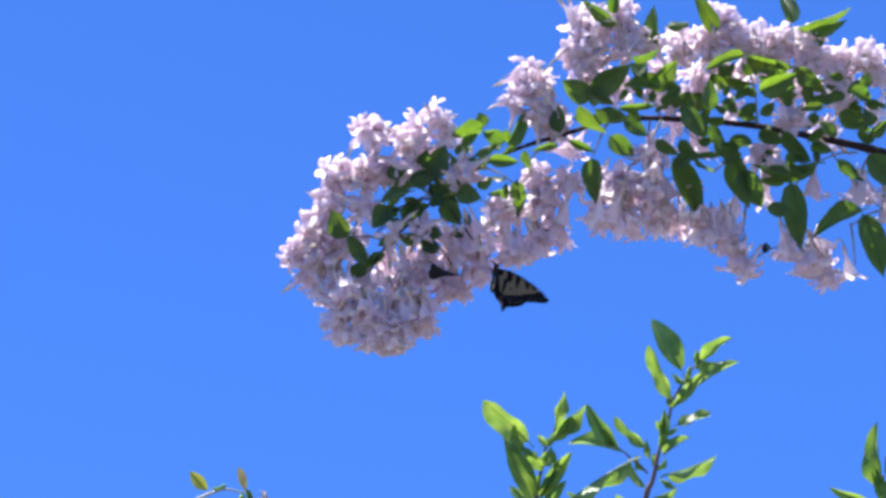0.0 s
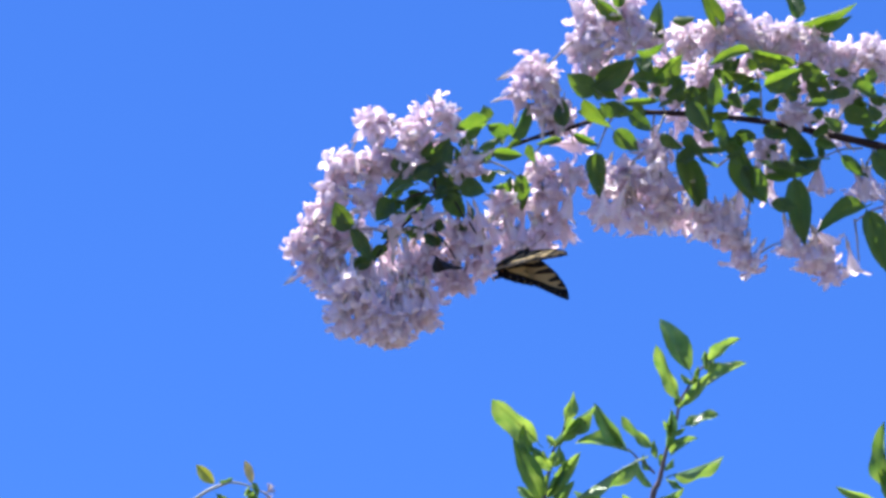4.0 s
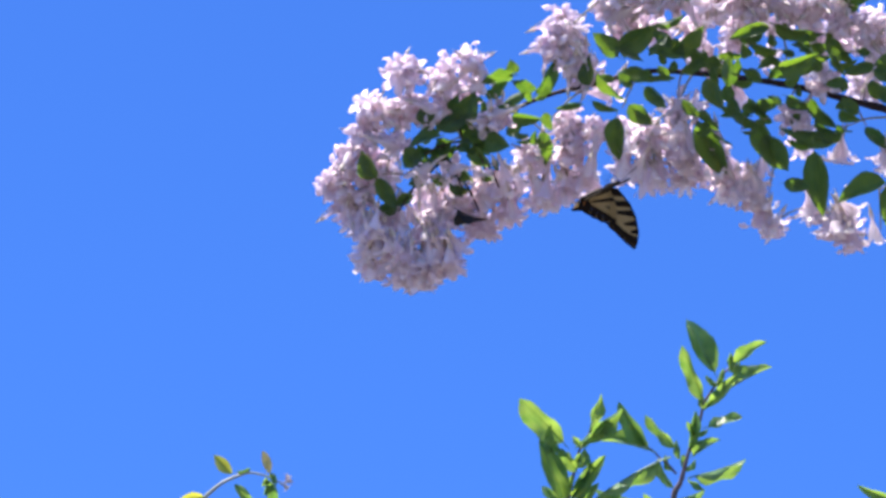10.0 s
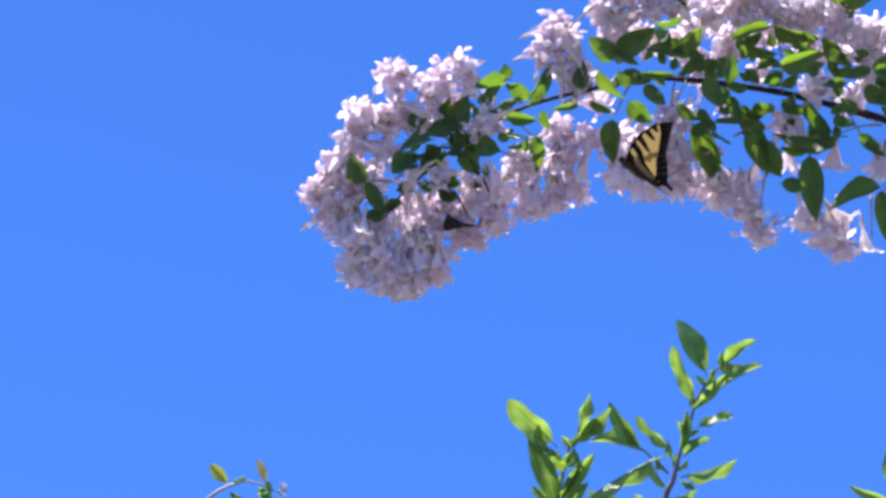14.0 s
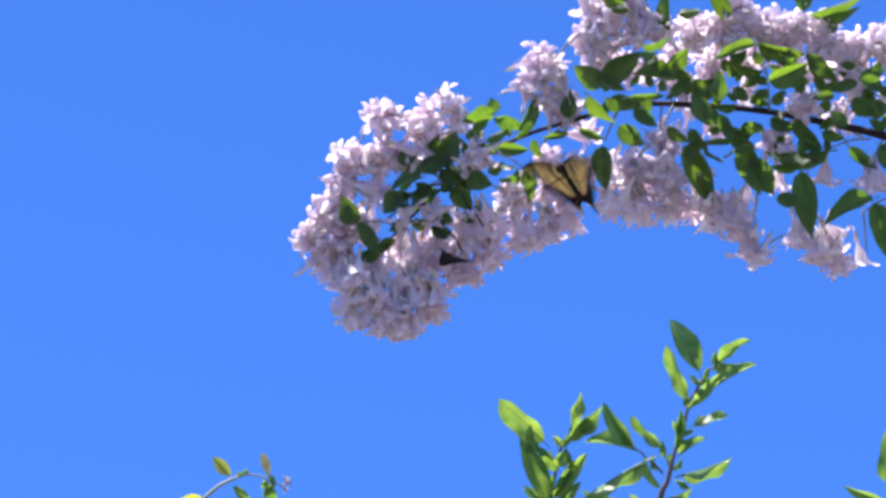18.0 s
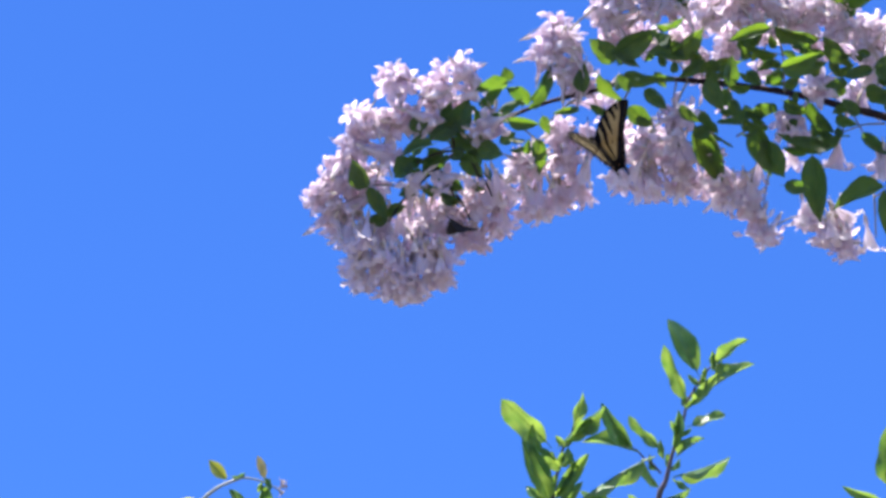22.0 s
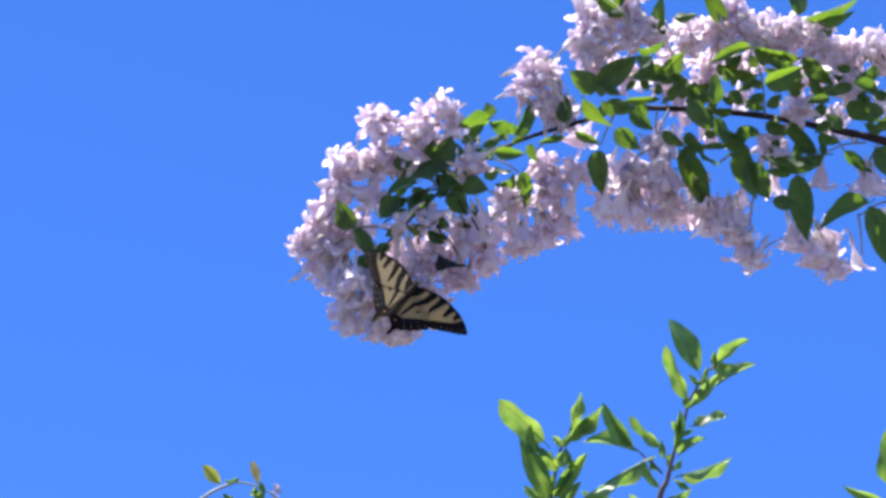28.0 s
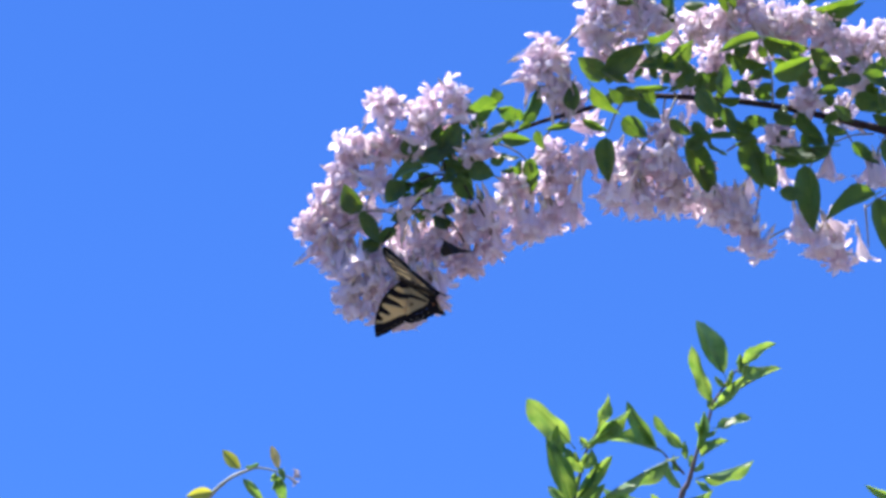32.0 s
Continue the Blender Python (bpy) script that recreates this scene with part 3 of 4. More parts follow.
stem_a.sprouts(((1160, 830), (1176, 770), (1188, 722), (1212, 680), (1232, 652)), 3)
stem_a.twig(1146, 838, 1116, 812, 2.4, 10, GREEN_STEM), stem_a.twig(1116, 812, 1092, 792, 2.0, 10, GREEN_STEM)

stem_b = Stem(shrub, "shoot", FEET["B"], 3.8, [(940, 2000), (945, 1500), (945, 1050), (948, 900), (955, 850), (962, 805), (974, 775), (986, 755)],
              [0.005, 0.0032, 0.0017, 0.0012, 0.0007], GREEN_STEM, "short upright shoot crowded with bright green leaves")
S = lambda *q: stem_b.leaf(*q, mesh=stem_b.rnd.choice(SHOOT_LEAVES), fit=0.86)
for q in ((936, 782, 857, 704, 56, 5, LIT), (930, 800, 905, 755, 30, 20), (942, 884, 896, 778, 44, 20, LIT), (964, 782, 1032, 708, 38, 10, LIT), (980, 762, 994, 692, 26, 0),
          (974, 778, 1036, 724, 24, 25), (962, 832, 930, 788, 28, 10), (954, 882, 1012, 798, 30, 20), (936, 884, 898, 862, 20, 10), (975, 790, 988, 830, 24, 10),
          (960, 860, 985, 820, 22, 25), (965, 900, 1000, 850, 24, 10)):
    S(*q)

stem_b.sprouts(((950, 870), (958, 825), (968, 790)), 3)
stem_d = Stem(shrub, "shoot", FEET["D"], 3.8, [(1580, 2000), (1575, 1500), (1572, 1050), (1568, 930), (1564, 870), (1562, 840)],
              [0.005, 0.0032, 0.0017, 0.0012, 0.0007], GREEN_STEM, "upright shoot with narrow green leaves")
S = lambda *q: stem_d.leaf(*q, mesh=stem_d.rnd.choice(SHOOT_LEAVES), fit=0.86)
for q in ((1562, 862, 1540, 750, 38, 5), (1560, 890, 1544, 822, 26, 20), (1556, 896, 1466, 866, 26, 10), (1566, 840, 1590, 770, 30, 10), (1566, 880, 1610, 850, 30, 15)):
    S(*q)

# ---- the thin shrub with a spent flower ----
thin_base = VIEW @ spot(*FEET["C"], 3.5)
thin_shrub = tagged(new("thin_shrub"), "thin shrub stem with small yellowish leaves and a spent flower", "shrub")
thin_shrub.location = (thin_base.x, thin_base.y, 0)
trunk(thin_shrub, thin_base, FEET["C"], 3.5, [FEET["C"]])
stem_c = Stem(thin_shrub, "sprig", FEET["C"], 3.5, [(250, 1900), (240, 1500), (250, 1100), (285, 960), (312, 918), (347, 886), (382, 870), (402, 866), (432, 873), (452, 883), (467, 893)],
              [0.004, 0.0026, 0.0015, 0.0008, 0.0005], PALE_STEM, "bowed thin sprig with yellowish young leaves")
for q in ((368, 868, 334, 834, 24, 5, 10), (318, 908, 272, 916, 24, 5)):
    stem_c.leaf(*q, mesh=YOUNG)
stem_c.leaf(434, 868, 422, 826, 17, 5, 20, mesh=TAN)
for q in ((372, 886, 410, 928, 18, 5), (430, 878, 446, 930, 22, 5), (376, 864, 402, 860, 11, 5), (440, 884, 425, 905, 16, 8), (436, 866, 446, 888, 12, 6), (430, 874, 422, 892, 10, 8)):
    stem_c.leaf(*q, mesh=SHOOT_LEAVES[0])
for i, d in enumerate(((0.6, 0.2, -0.6), (0.9, -0.2, 0.3), (0.3, 0.1, 0.8))):
    rot = (-Vector(d)).to_track_quat("Z", "X").to_matrix().to_4x4()
    part("spent_flower", SPENT_FLOWER, None, stem_c.ob, "withered brownish flower", m=Matrix.Translation(stem_c.put(456 + 3 * i, 884)) @ rot @ Matrix.Scale(0.0075, 4))


# ---- swallowtail butterfly ----
def sheet(points, side, z=0.0, thick=0.0):
    """A flat piece of wing with that outline in millimetres; side -1 mirrors it."""
    bm = bmesh.new()
    pts = [Vector((side * x / 1000, y / 1000, z / 1000)) for x, y in points]
    f = bm.faces.new([bm.verts.new(p - Vector((0, 0, thick / 2000))) for p in pts])
    if thick:
        top = bmesh.ops.extrude_face_region(bm, geom=[f])["geom"]
        for v in top:
            if isinstance(v, bmesh.types.BMVert):
                v.co.z += thick / 1000
    bmesh.ops.triangulate(bm, faces=bm.faces[:])
    bmesh.ops.recalc_face_normals(bm, faces=bm.faces[:])
    return bm


def oval(x, y, rx, ry, turn=0.0):
    c, s = math.cos(radians(turn)), math.sin(radians(turn))
    return [(x + rx * math.cos(a) * c - ry * math.sin(a) * s, y + rx * math.cos(a) * s + ry * math.sin(a) * c) for a in [2 * math.pi * k / 10 for k in range(10)]]


FORE = [(1, 7), (14, 11.8), (26, 12.8), (38, 10.8), (46, 7.4), (50.6, 4), (50.4, 2.6), (45, -1), (39, -4), (34, -6.6), (29, -9.4), (20, -6.6), (10, -3), (1, 0)]
HIND = [(0.8, 2), (12, 0.6), (21, -2.2), (28.2, -7.0), (26.6, -11.8), (23.6, -14), (23, -15.6), (19.4, -18), (18.4, -19.8), (14.6, -21.8), (13.4, -23.4), (10, -24.8),
        (9, -28), (8, -32), (6.4, -31.6), (6.4, -27), (4.8, -24.6), (1.6, -22.8), (-0.4, -20), (-0.6, -14)]
FORE_BLACK = [("border", [(42.5, 9), (46, 7.5), (50.7, 4), (50.5, 2.5), (45.1, -1.1), (39.1, -4.1), (34.1, -6.7), (29, -9.5), (22, -7.4), (27.6, -3.2), (33.6, 0.2), (37.8, 3.0), (40.6, 6.2)]),
              ("stripe", [(35.2, 11.6), (40.6, 10.0), (37.8, 5.2), (36, 5.2)]), ("stripe", [(28.6, 12.5), (33.8, 11.6), (31.2, 3.0), (29.0, 2.4)]),
              ("stripe", [(20.6, 12.4), (26.4, 12.8), (23.4, 5.6), (19.6, -3.4), (18.8, 1.6)]), ("stripe", [(12.6, 11.3), (18.2, 12.1), (15.8, 3.0), (11.4, -3.3), (8.2, -2.5), (11.2, 3.4)]),
              ("stripe", [(1, 7.1), (9.0, 10.1), (7.6, 4), (3.6, -0.8), (1, 0)]), ("stripe", [(8, 9.4), (14, 11.9), (26, 12.9), (38, 10.9), (44, 8.5), (38, 9.4), (26, 11.4), (14, 10.4), (8, 8.3)])]
HIND_BLACK = [("border", [(28.3, -7.0), (26.7, -11.9), (23.7, -14.1), (23.1, -15.7), (19.5, -18.1), (18.5, -19.9), (14.7, -21.9), (13.5, -23.5), (10.1, -24.9),
                          (9.1, -28), (8, -32.1), (6.3, -31.7), (6.3, -27), (4.7, -24.7), (1.5, -22.9), (-0.5, -20), (-0.5, -16.2), (4.2, -16.4), (7.4, -16.4), (10.6, -14.6), (14.4, -11.6), (18.4, -8.8), (21.8, -6.8), (24.6, -4.6)]),
              ("stripe", [(0.8, 2), (2.8, 1.5), (3.0, -8), (3.6, -16.3), (-0.4, -16.1), (-0.6, -14)]), ("stripe", [(7.8, 1.0), (11.0, 0.7), (6.4, -15.6), (5.0, -15.8)]),
              ("stripe", [(14.2, -4.6), (15.8, -5.2), (13.4, -7.2), (12.4, -6.8)])]

butterfly = tagged(new("butterfly"), "yellow swallowtail butterfly with black tiger stripes, feeding on the blossom", "butterfly")


def ball(bm, c, rx, ry, rz, n=12):
    m = Matrix.Translation(Vector(c) / 1000) @ Matrix.Diagonal((rx / 1000, ry / 1000, rz / 1000, 1))
    bmesh.ops.create_uvsphere(bm, u_segments=n, v_segments=8, radius=1, matrix=m)


bm = bmesh.new()
ball(bm, (0, 2, -0.6), 2.3, 5.5, 2.3)
part("thorax", bm, FUR, butterfly, "black furry thorax")
bm = bmesh.new()
ball(bm, (0, 8.6, -0.2), 1.9, 2.0, 1.8)
head = part("head", bm, FUR, butterfly)
for s in (-1, 1):
    bm = bmesh.new()
    ball(bm, (1.4 * s, 9.3, 0.1), 0.9, 1.0, 1.1, 8)
    part("eye", bm, WING_BLACK, head)
bm = bmesh.new()
tube(bm, [Vector(p) / 1000 for p in ((0, -2, 0), (0, -6, 0), (0, -11, -0.3), (0, -16, -0.8), (0, -20, -1.2), (0, -22, -1.4))], [r / 1000 for r in (1.7, 2.0, 2.0, 1.7, 1.2, 0.4)], 12)
abdomen = part("abdomen", bm, FUR, butterfly)
for s in (-1, 1):
    bm = bmesh.new()
    tube(bm, [Vector((p[0] * s, p[1], p[2])) / 1000 for p in ((1.5, -4, -1), (1.9, -11, -1.2), (1.5, -17, -1.5), (0.9, -20, -1.6))], [r / 1000 for r in (0.3, 0.5, 0.45, 0.2)], 6)
    part("side_stripe", bm, SPOT, abdomen, "pale yellow stripe")
for s in (-1, 1):
    bm = bmesh.new()
    tube(bm, [Vector((p[0] * s, p[1], p[2])) / 1000 for p in ((0.8, 10, 0.8), (3, 15, 2), (5.5, 20, 3), (7, 23, 3.2), (7.6, 24.5, 3.2))], [r / 1000 for r in (0.16, 0.14, 0.14, 0.4, 0.2)], 6)
    part("antenna", bm, WING_BLACK, butterfly)
    for y in (5.5, 3, 0.5):
        bm = bmesh.new()
        tube(bm, [Vector(p) / 1000 for p in ((1.5 * s, y, -2), (4 * s, y + 2, -4.5), (5 * s, y + 3, -9))], [0.00022, 0.00018, 0.00012], 5)
        part("leg", bm, WING_BLACK, butterfly)
bm = bmesh.new()
tube(bm, spline([Vector(p) / 1000 for p in ((0, 10, -1), (0, 12, -4), (0, 13.5, -9), (0, 13, -12))], 3), [0.0002] * 10, 5)
part("proboscis", bm, WING_BLACK, butterfly)

wings = []
for s, side in ((-1, "left"), (1, "right")):
    fore = part("forewing", sheet(FORE, s), WING, butterfly, "pale yellow forewing", smooth=False)
    for name, q in FORE_BLACK:
        part(name, sheet(q, s, 0, 0.4), WING_BLACK, fore, "black " + name, smooth=False)
    for x, y, a in ((47.2, 3.4, 40), (44, 1.2, 30), (40.6, -0.8, 28), (37.2, -2.6, 27), (33.8, -4.4, 27), (30.2, -6.6, 27)):
        part("spot", sheet(oval(x, y, 0.65, 0.28, a), s, 0, 0.6), SPOT, fore, smooth=False)
    low = -0.5 if s < 0 else -0.95       # one hindwing tucks under the other
    hind = part("hindwing", sheet(HIND, s, low), WING, butterfly, "pale yellow hindwing with a tail", smooth=False)
    for name, q in HIND_BLACK:
        part(name, sheet(q, s, low, 0.36), WING_BLACK, hind, "black " + name, smooth=False)
    for x, y, a in ((24.4, -10.4, 65), (21.4, -13.8, 50), (17.4, -17.2, 42), (13, -20, 35)):
        part("spot", sheet(oval(x, y, 0.75, 0.4, a), s, low, 0.56), SPOT, hind, smooth=False)
    for x, y in ((18.4, -12.4), (15, -15.2), (11, -17.6)):
        part("blue_spot", sheet(oval(x, y, 0.8, 0.35, 40), s, low, 0.52), BLUE_SPOT, hind, smooth=False)
    part("orange_spot", sheet(oval(5.2, -20.6, 0.8, 0.6, 0), s, low, 0.54), ORANGE_SPOT, hind, smooth=False)
    wings.append((s, fore, hind))


# ---- bee ----
bee = tagged(new("bee"), "small dark bee clinging to the pink blossom", "bee")
for name, y, rx, ry, rz in (("head", 2.5, 1.0, 0.8, 1.0), ("thorax", 1.0, 1.5, 1.4, 1.4), ("abdomen", -1.8, 1.7, 2.4, 1.6)):
    bm = bmesh.new()
    ball(bm, (0, y, 0), rx * 1.3, ry * 1.1, rz * 1.3)
    part(name, bm, FUR, bee)
for s in (-1, 1):
    part("wing", sheet([(0.4, 1.4), (2.6, 1.2), (4.6, -0.6), (4.8, -1.8), (3.4, -2.2), (1.2, -0.6)], s, 1.4, 0.05), BEE_WING, bee, "smoky clear wing", smooth=False)
    for y in (1.8, 0.8, -0.2):
        bm = bmesh.new()
        tube(bm, [Vector(q) / 1000 for q in ((0.9 * s, y, -0.9), (2.0 * s, y + 0.3, -1.6), (2.3 * s, y + 0.4, -2.8))], [0.0002, 0.00016, 0.0001], 5)
        part("leg", bm, FUR, bee)


# ---- what moves ----
def motions():
    foot = Matrix.Translation((-bush.location.x, -bush.location.y, 0)) @ VIEW @ Matrix.Translation((0, 3, 0))
    sway = [(t, foot @ pose(x / 1000, 0, z / 1000, 0, turn) @ pose(0, 0, 0, nod) @ pose(0, 0, 0, 0, 0, swing)) for t, x, z, turn, nod, swing in (
        (0, 649.9, -301.2, 0, 0, 0), (0.5, 649.1, -301.6, 0.16, -0.99, 1.25), (1, 649.4, -300.7, 0.43, 0.15, 0.17), (1.5, 649.3, -300.7, 0.55, 0.78, -0.06), (2, 651.5, -298.1, 0.21, 0.6, -0.09),
        (2.5, 650.7, -299.6, 0.25, 0.5, -0.09), (4.5, 649.9, -300.7, 0.45, 0.09, 0.28), (5, 648.2, -300.5, 1.16, 3.14, -1.82), (5.5, 646.6, -301.1, 1.8, 4.1, -2.46), (6, 649.1, -297, 1.66, 6.35, -3.8),
        (6.5, 653.2, -290.1, 1.3, 12.47, -6.86), (7, 660.1, -281.2, 1.2, 12.5, -8.03), (7.5, 649.7, -292.7, 2.55, 12.4, -7.02), (8, 658.6, -287.2, 0.49, 10.04, -6.64), (8.5, 651.6, -290.5, 2.53, 11.24, -6.33),
        (9, 649.5, -290.4, 2.82, 13.28, -7.23), (9.5, 650.9, -290.8, 2.6, 12.22, -6.74), (10, 658.9, -283.6, 0.63, 15.55, -9.98), (10.5, 645.6, -298.2, 1.87, 12.68, -6.88), (11, 650.5, -292.5, 1.39, 14.48, -8.85),
        (11.5, 647.2, -290.1, 3.71, 16.14, -9.42), (12, 653, -287.1, 1.8, 18.6, -13.39), (12.5, 644.7, -291.4, 3.46, 18.36, -10.79), (13, 646.2, -290.2, 4.37, 15.03, -8.31), (13.5, 658.2, -284, 0.65, 16.27, -11.85),
        (14, 645.1, -300, 2.87, 7.5, -4.47), (14.5, 650.8, -296.2, 1.83, 6.04, -3.65), (16.5, 646.8, -299.2, 2.6, 6.25, -3.52), (17, 645.2, -299.9, 2.85, 7.71, -4.1), (17.5, 649.3, -299.6, 1.4, 4.7, -3.02),
        (18, 657.2, -292.2, 0.07, 3.88, -2.36), (18.5, 654.9, -294, 0.49, 5.26, -3.6), (19, 647, -297.3, 1.86, 13.45, -7.26), (19.5, 656.9, -282.2, 2.3, 15.65, -9.04), (20, 656.9, -285.5, 1.38, 10.48, -6.7),
        (20.5, 647.8, -299.8, 2.07, 9.06, -4.57), (21, 666.4, -275.4, 0.45, 14.11, -8.94), (21.5, 643.4, -301.3, 3.71, 6.29, -2.69), (22, 652.1, -292.9, 1.91, 9.8, -5.13), (22.5, 649.5, -292.5, 3.44, 8.9, -4.38),
        (23, 648.2, -300.1, 2.15, 1.81, -0.33), (23.5, 650.7, -300.4, 0.34, 0, 0.93), (24, 648.6, -299.7, 1.46, -0.02, 1.17), (24.5, 648.7, -298.7, 1.58, 3.28, -2.04), (25, 649.6, -299, 1.06, 0.54, 0.78),
        (25.5, 656.2, -292.3, -0.05, 4.82, -3.39), (27.5, 654.8, -295, 0.19, 2.22, -1.09), (28, 655, -294.4, -0.02, 2.71, -1.87), (28.5, 653.5, -296.6, 0.15, 0.73, 0.05), (29, 654.6, -294.9, 0.09, 3.04, -1.82),
        (29.5, 654.5, -296.1, -0.04, 0.73, -0.32), (30, 653.9, -296.1, 0.24, 2.94, -1.72), (30.5, 652.1, -297.2, 0.67, 1.6, -0.46), (31, 655.6, -294.7, -0.12, 0.9, 0.16), (31.5, 653.4, -294.9, 0.75, 4.37, -2.6),
        (32, 654.5, -293.1, 0.8, 3.53, -1.65))]
    walk(branch.ob, sway)
    # the bee rides on the blossom, flies off, and later darts up past the branch
    perch = lambda u, v, w, first, last: [(t, bush.matrix_basis @ m @ Matrix.Translation(branch.put(u, v, w)) @ pose(0, 0, 0, 65, 0, -25)) for t, m in sway if first <= t <= last]
    away = ((3.1, 1420, 470, 2.95), (3.5, 1900, 700, 2.9))
    dart = ((26.4, 2100, 1100, 3.0), (26.8, 1700, 1500, 3.1), (27.1, 900, 1500, 3.15), (27.4, 474, 1265, 3.15), (27.45, 642, 965, 3.15),
            (27.5, 810, 665, 3.15), (27.55, 978, 365, 3.15), (27.6, 1146, 65, 3.15), (27.65, 1314, -235, 3.15))
    fly = lambda rows: [(t, VIEW @ Matrix.Translation(spot(u, v, d)) @ pose(0, 0, 0, 55, 0, -28)) for t, u, v, d in rows]
    walk(bee, perch(1353, 438, 25, 0, 2.5) + fly(away) + perch(2020, 480, 14, 4.5, 25.5) + fly(dart) + perch(2020, 480, 14, 28.5, 32))
    foot = Matrix.Translation((-shrub.location.x, -shrub.location.y, 0)) @ VIEW
    walk(stem_a.ob, [(t, foot @ Matrix.Translation(spot(*FEET["A"], 3.8)) @ pose(0, 0, 0, 0, a)) for t, a in (
        (0, 0), (0.5, 0.1), (1, 0.23), (1.5, 0.29), (2, 0.49), (2.5, 0.39), (4.5, 0.68), (5, 0.72), (5.5, 0.84), (6, 1.07), (6.5, 0.98), (7, 0.98),
        (7.5, 1.3), (8, 1.24), (8.5, 1.53), (9, 2.15), (9.5, 1.88), (10, 2.5), (10.5, 1.1), (11, 2.15), (11.5, 1.98), (12, 1.59), (12.5, 1.62), (13, 1.1),
        (13.5, 1.27), (14, 1.79), (14.5, 2.89), (16.5, 1.69), (17, 1.56), (17.5, 2.08), (18, 1.33), (18.5, 2.14), (19, 1.56), (19.5, 2.18), (20, 2.01), (20.5, 2.31),
        (21, 2.4), (21.5, 1.98), (22, 1.17), (22.5, 0.91), (23, 0.2), (23.5, 0.84), (24, 0.26), (24.5, 0.81), (25, 0.88), (25.5, 1.01), (27.5, 1.75), (28, 1.27),
        (28.5, 2.31), (29, 2.44), (29.5, 2.57), (30, 1.75), (30.5, 2.27), (31, 3.28), (31.5, 3.02), (32, 3.19))])
    walk(stem_b.ob, [(t, foot @ Matrix.Translation(spot(*FEET["B"], 3.8)) @ pose(0, 0, 0, 0, a)) for t, a in (
        (0, 0), (0.5, 0.13), (1, 0.13), (1.5, 0.27), (2, 0.4), (2.5, 0.31), (4.5, 0.8), (5, 0.8), (5.5, 1.06), (6, 1.2), (6.5, 0.93), (7, 1.15),
        (7.5, 1.59), (8, 1.42), (8.5, 1.68), (9, 2.3), (9.5, 2.61), (10, 2.88), (10.5, 1.55), (11, 2.08), (11.5, 2.44), (12, 1.9), (12.5, 1.9), (13, 1.15),
        (13.5, 1.2), (14, 1.95), (14.5, 3.45), (16.5, 1.9), (17, 1.59), (17.5, 2.04), (18, 1.28), (18.5, 2.35), (19, 1.95), (19.5, 2.17), (20, 2.48), (20.5, 3.19),
        (21, 2.75), (21.5, 2.35), (22, 1.46), (22.5, 1.15), (23, 0.18), (23.5, 0.93), (24, 0.31), (24.5, 0.58), (25, 1.02), (25.5, 1.06), (27.5, 1.95), (28, 1.28),
        (28.5, 2.57), (29, 2.97), (29.5, 2.97), (30, 1.82), (30.5, 2.44), (31, 3.9), (31.5, 3.1), (32, 3.45))])
    walk(stem_d.ob, [(t, foot @ Matrix.Translation(spot(*FEET["D"], 3.8)) @ pose(0, 0, 0, 0, a)) for t, a in (
        (0, 0), (0.5, 0.1), (1, 0.23), (1.5, 0.29), (2, 0.49), (2.5, 0.39), (4.5, 0.68), (5, 0.72), (5.5, 0.84), (6, 1.07), (6.5, 0.98), (7, 0.98),
        (7.5, 1.3), (8, 1.24), (8.5, 1.53), (9, 2.15), (9.5, 1.88), (10, 2.5), (10.5, 1.1), (11, 2.15), (11.5, 1.98), (12, 1.59), (12.5, 1.62), (13, 1.1),
        (13.5, 1.27), (14, 1.79), (14.5, 2.89), (16.5, 1.69), (17, 1.56), (17.5, 2.08), (18, 1.33), (18.5, 2.14), (19, 1.56), (19.5, 2.18), (20, 2.01), (20.5, 2.31),
        (21, 2.4), (21.5, 1.98), (22, 1.17), (22.5, 0.91), (23, 0.2), (23.5, 0.84), (24, 0.26), (24.5, 0.81), (25, 0.88), (25.5, 1.01), (27.5, 1.75), (28, 1.27),
        (28.5, 2.31), (29, 2.44), (29.5, 2.57), (30, 1.75), (30.5, 2.27), (31, 3.28), (31.5, 3.02), (32, 3.19))])
    foot = Matrix.Translation((-thin_shrub.location.x, -thin_shrub.location.y, 0)) @ VIEW @ Matrix.Translation(spot(*FEET["C"], 3.5))
    walk(stem_c.ob, [(t, foot @ pose(x * G * 3.5 / 3, 0, z * G * 3.5 / 3)) for t, x, z in (
        (0, 0, 0), (0.5, 0, 2), (1, 2, 3), (1.5, 3, 3), (2, 8, 4), (2.5, 11, 8), (4.5, 12, 12), (5, 20, 11), (5.5, 20, 8), (6, 21, 9), (6.5, 18, 11), (7, 21, 9),
        (7.5, 18, 12), (8, 24, 17), (8.5, 38, 14), (9, 32, 12), (9.5, 40, 21), (10, 43, 29), (10.5, 37, 21), (11, 34, 28), (11.5, 58, 12), (12, 49, 14), (12.5, 26, 28), (13, 24, 20),
        (13.5, 32, 9), (14, 35, 14), (14.5, 28, 20), (16.5, 38, 18), (17, 29, 26), (17.5, 31, 31), (18, 41, 26), (18.5, 32, 23), (19, 54, 15), (19.5, 41, 34), (20, 41, 20), (20.5, 43, 11),
        (21, 38, 20), (21.5, 34, 28), (22, 34, 20), (22.5, 40, 11), (23, 14, 20), (23.5, 14, 18), (24, 21, 8), (24.5, 9, 14), (25, 15, 12), (25.5, 14, 21), (27.5, 23, 18), (28, 23, 12),
        (28.5, 15, 14), (29, 17, 29), (29.5, 18, 32), (30, 31, 23), (30.5, 46, 15), (31, 31, 32), (31.5, 44, 41), (32, 58, 38))])
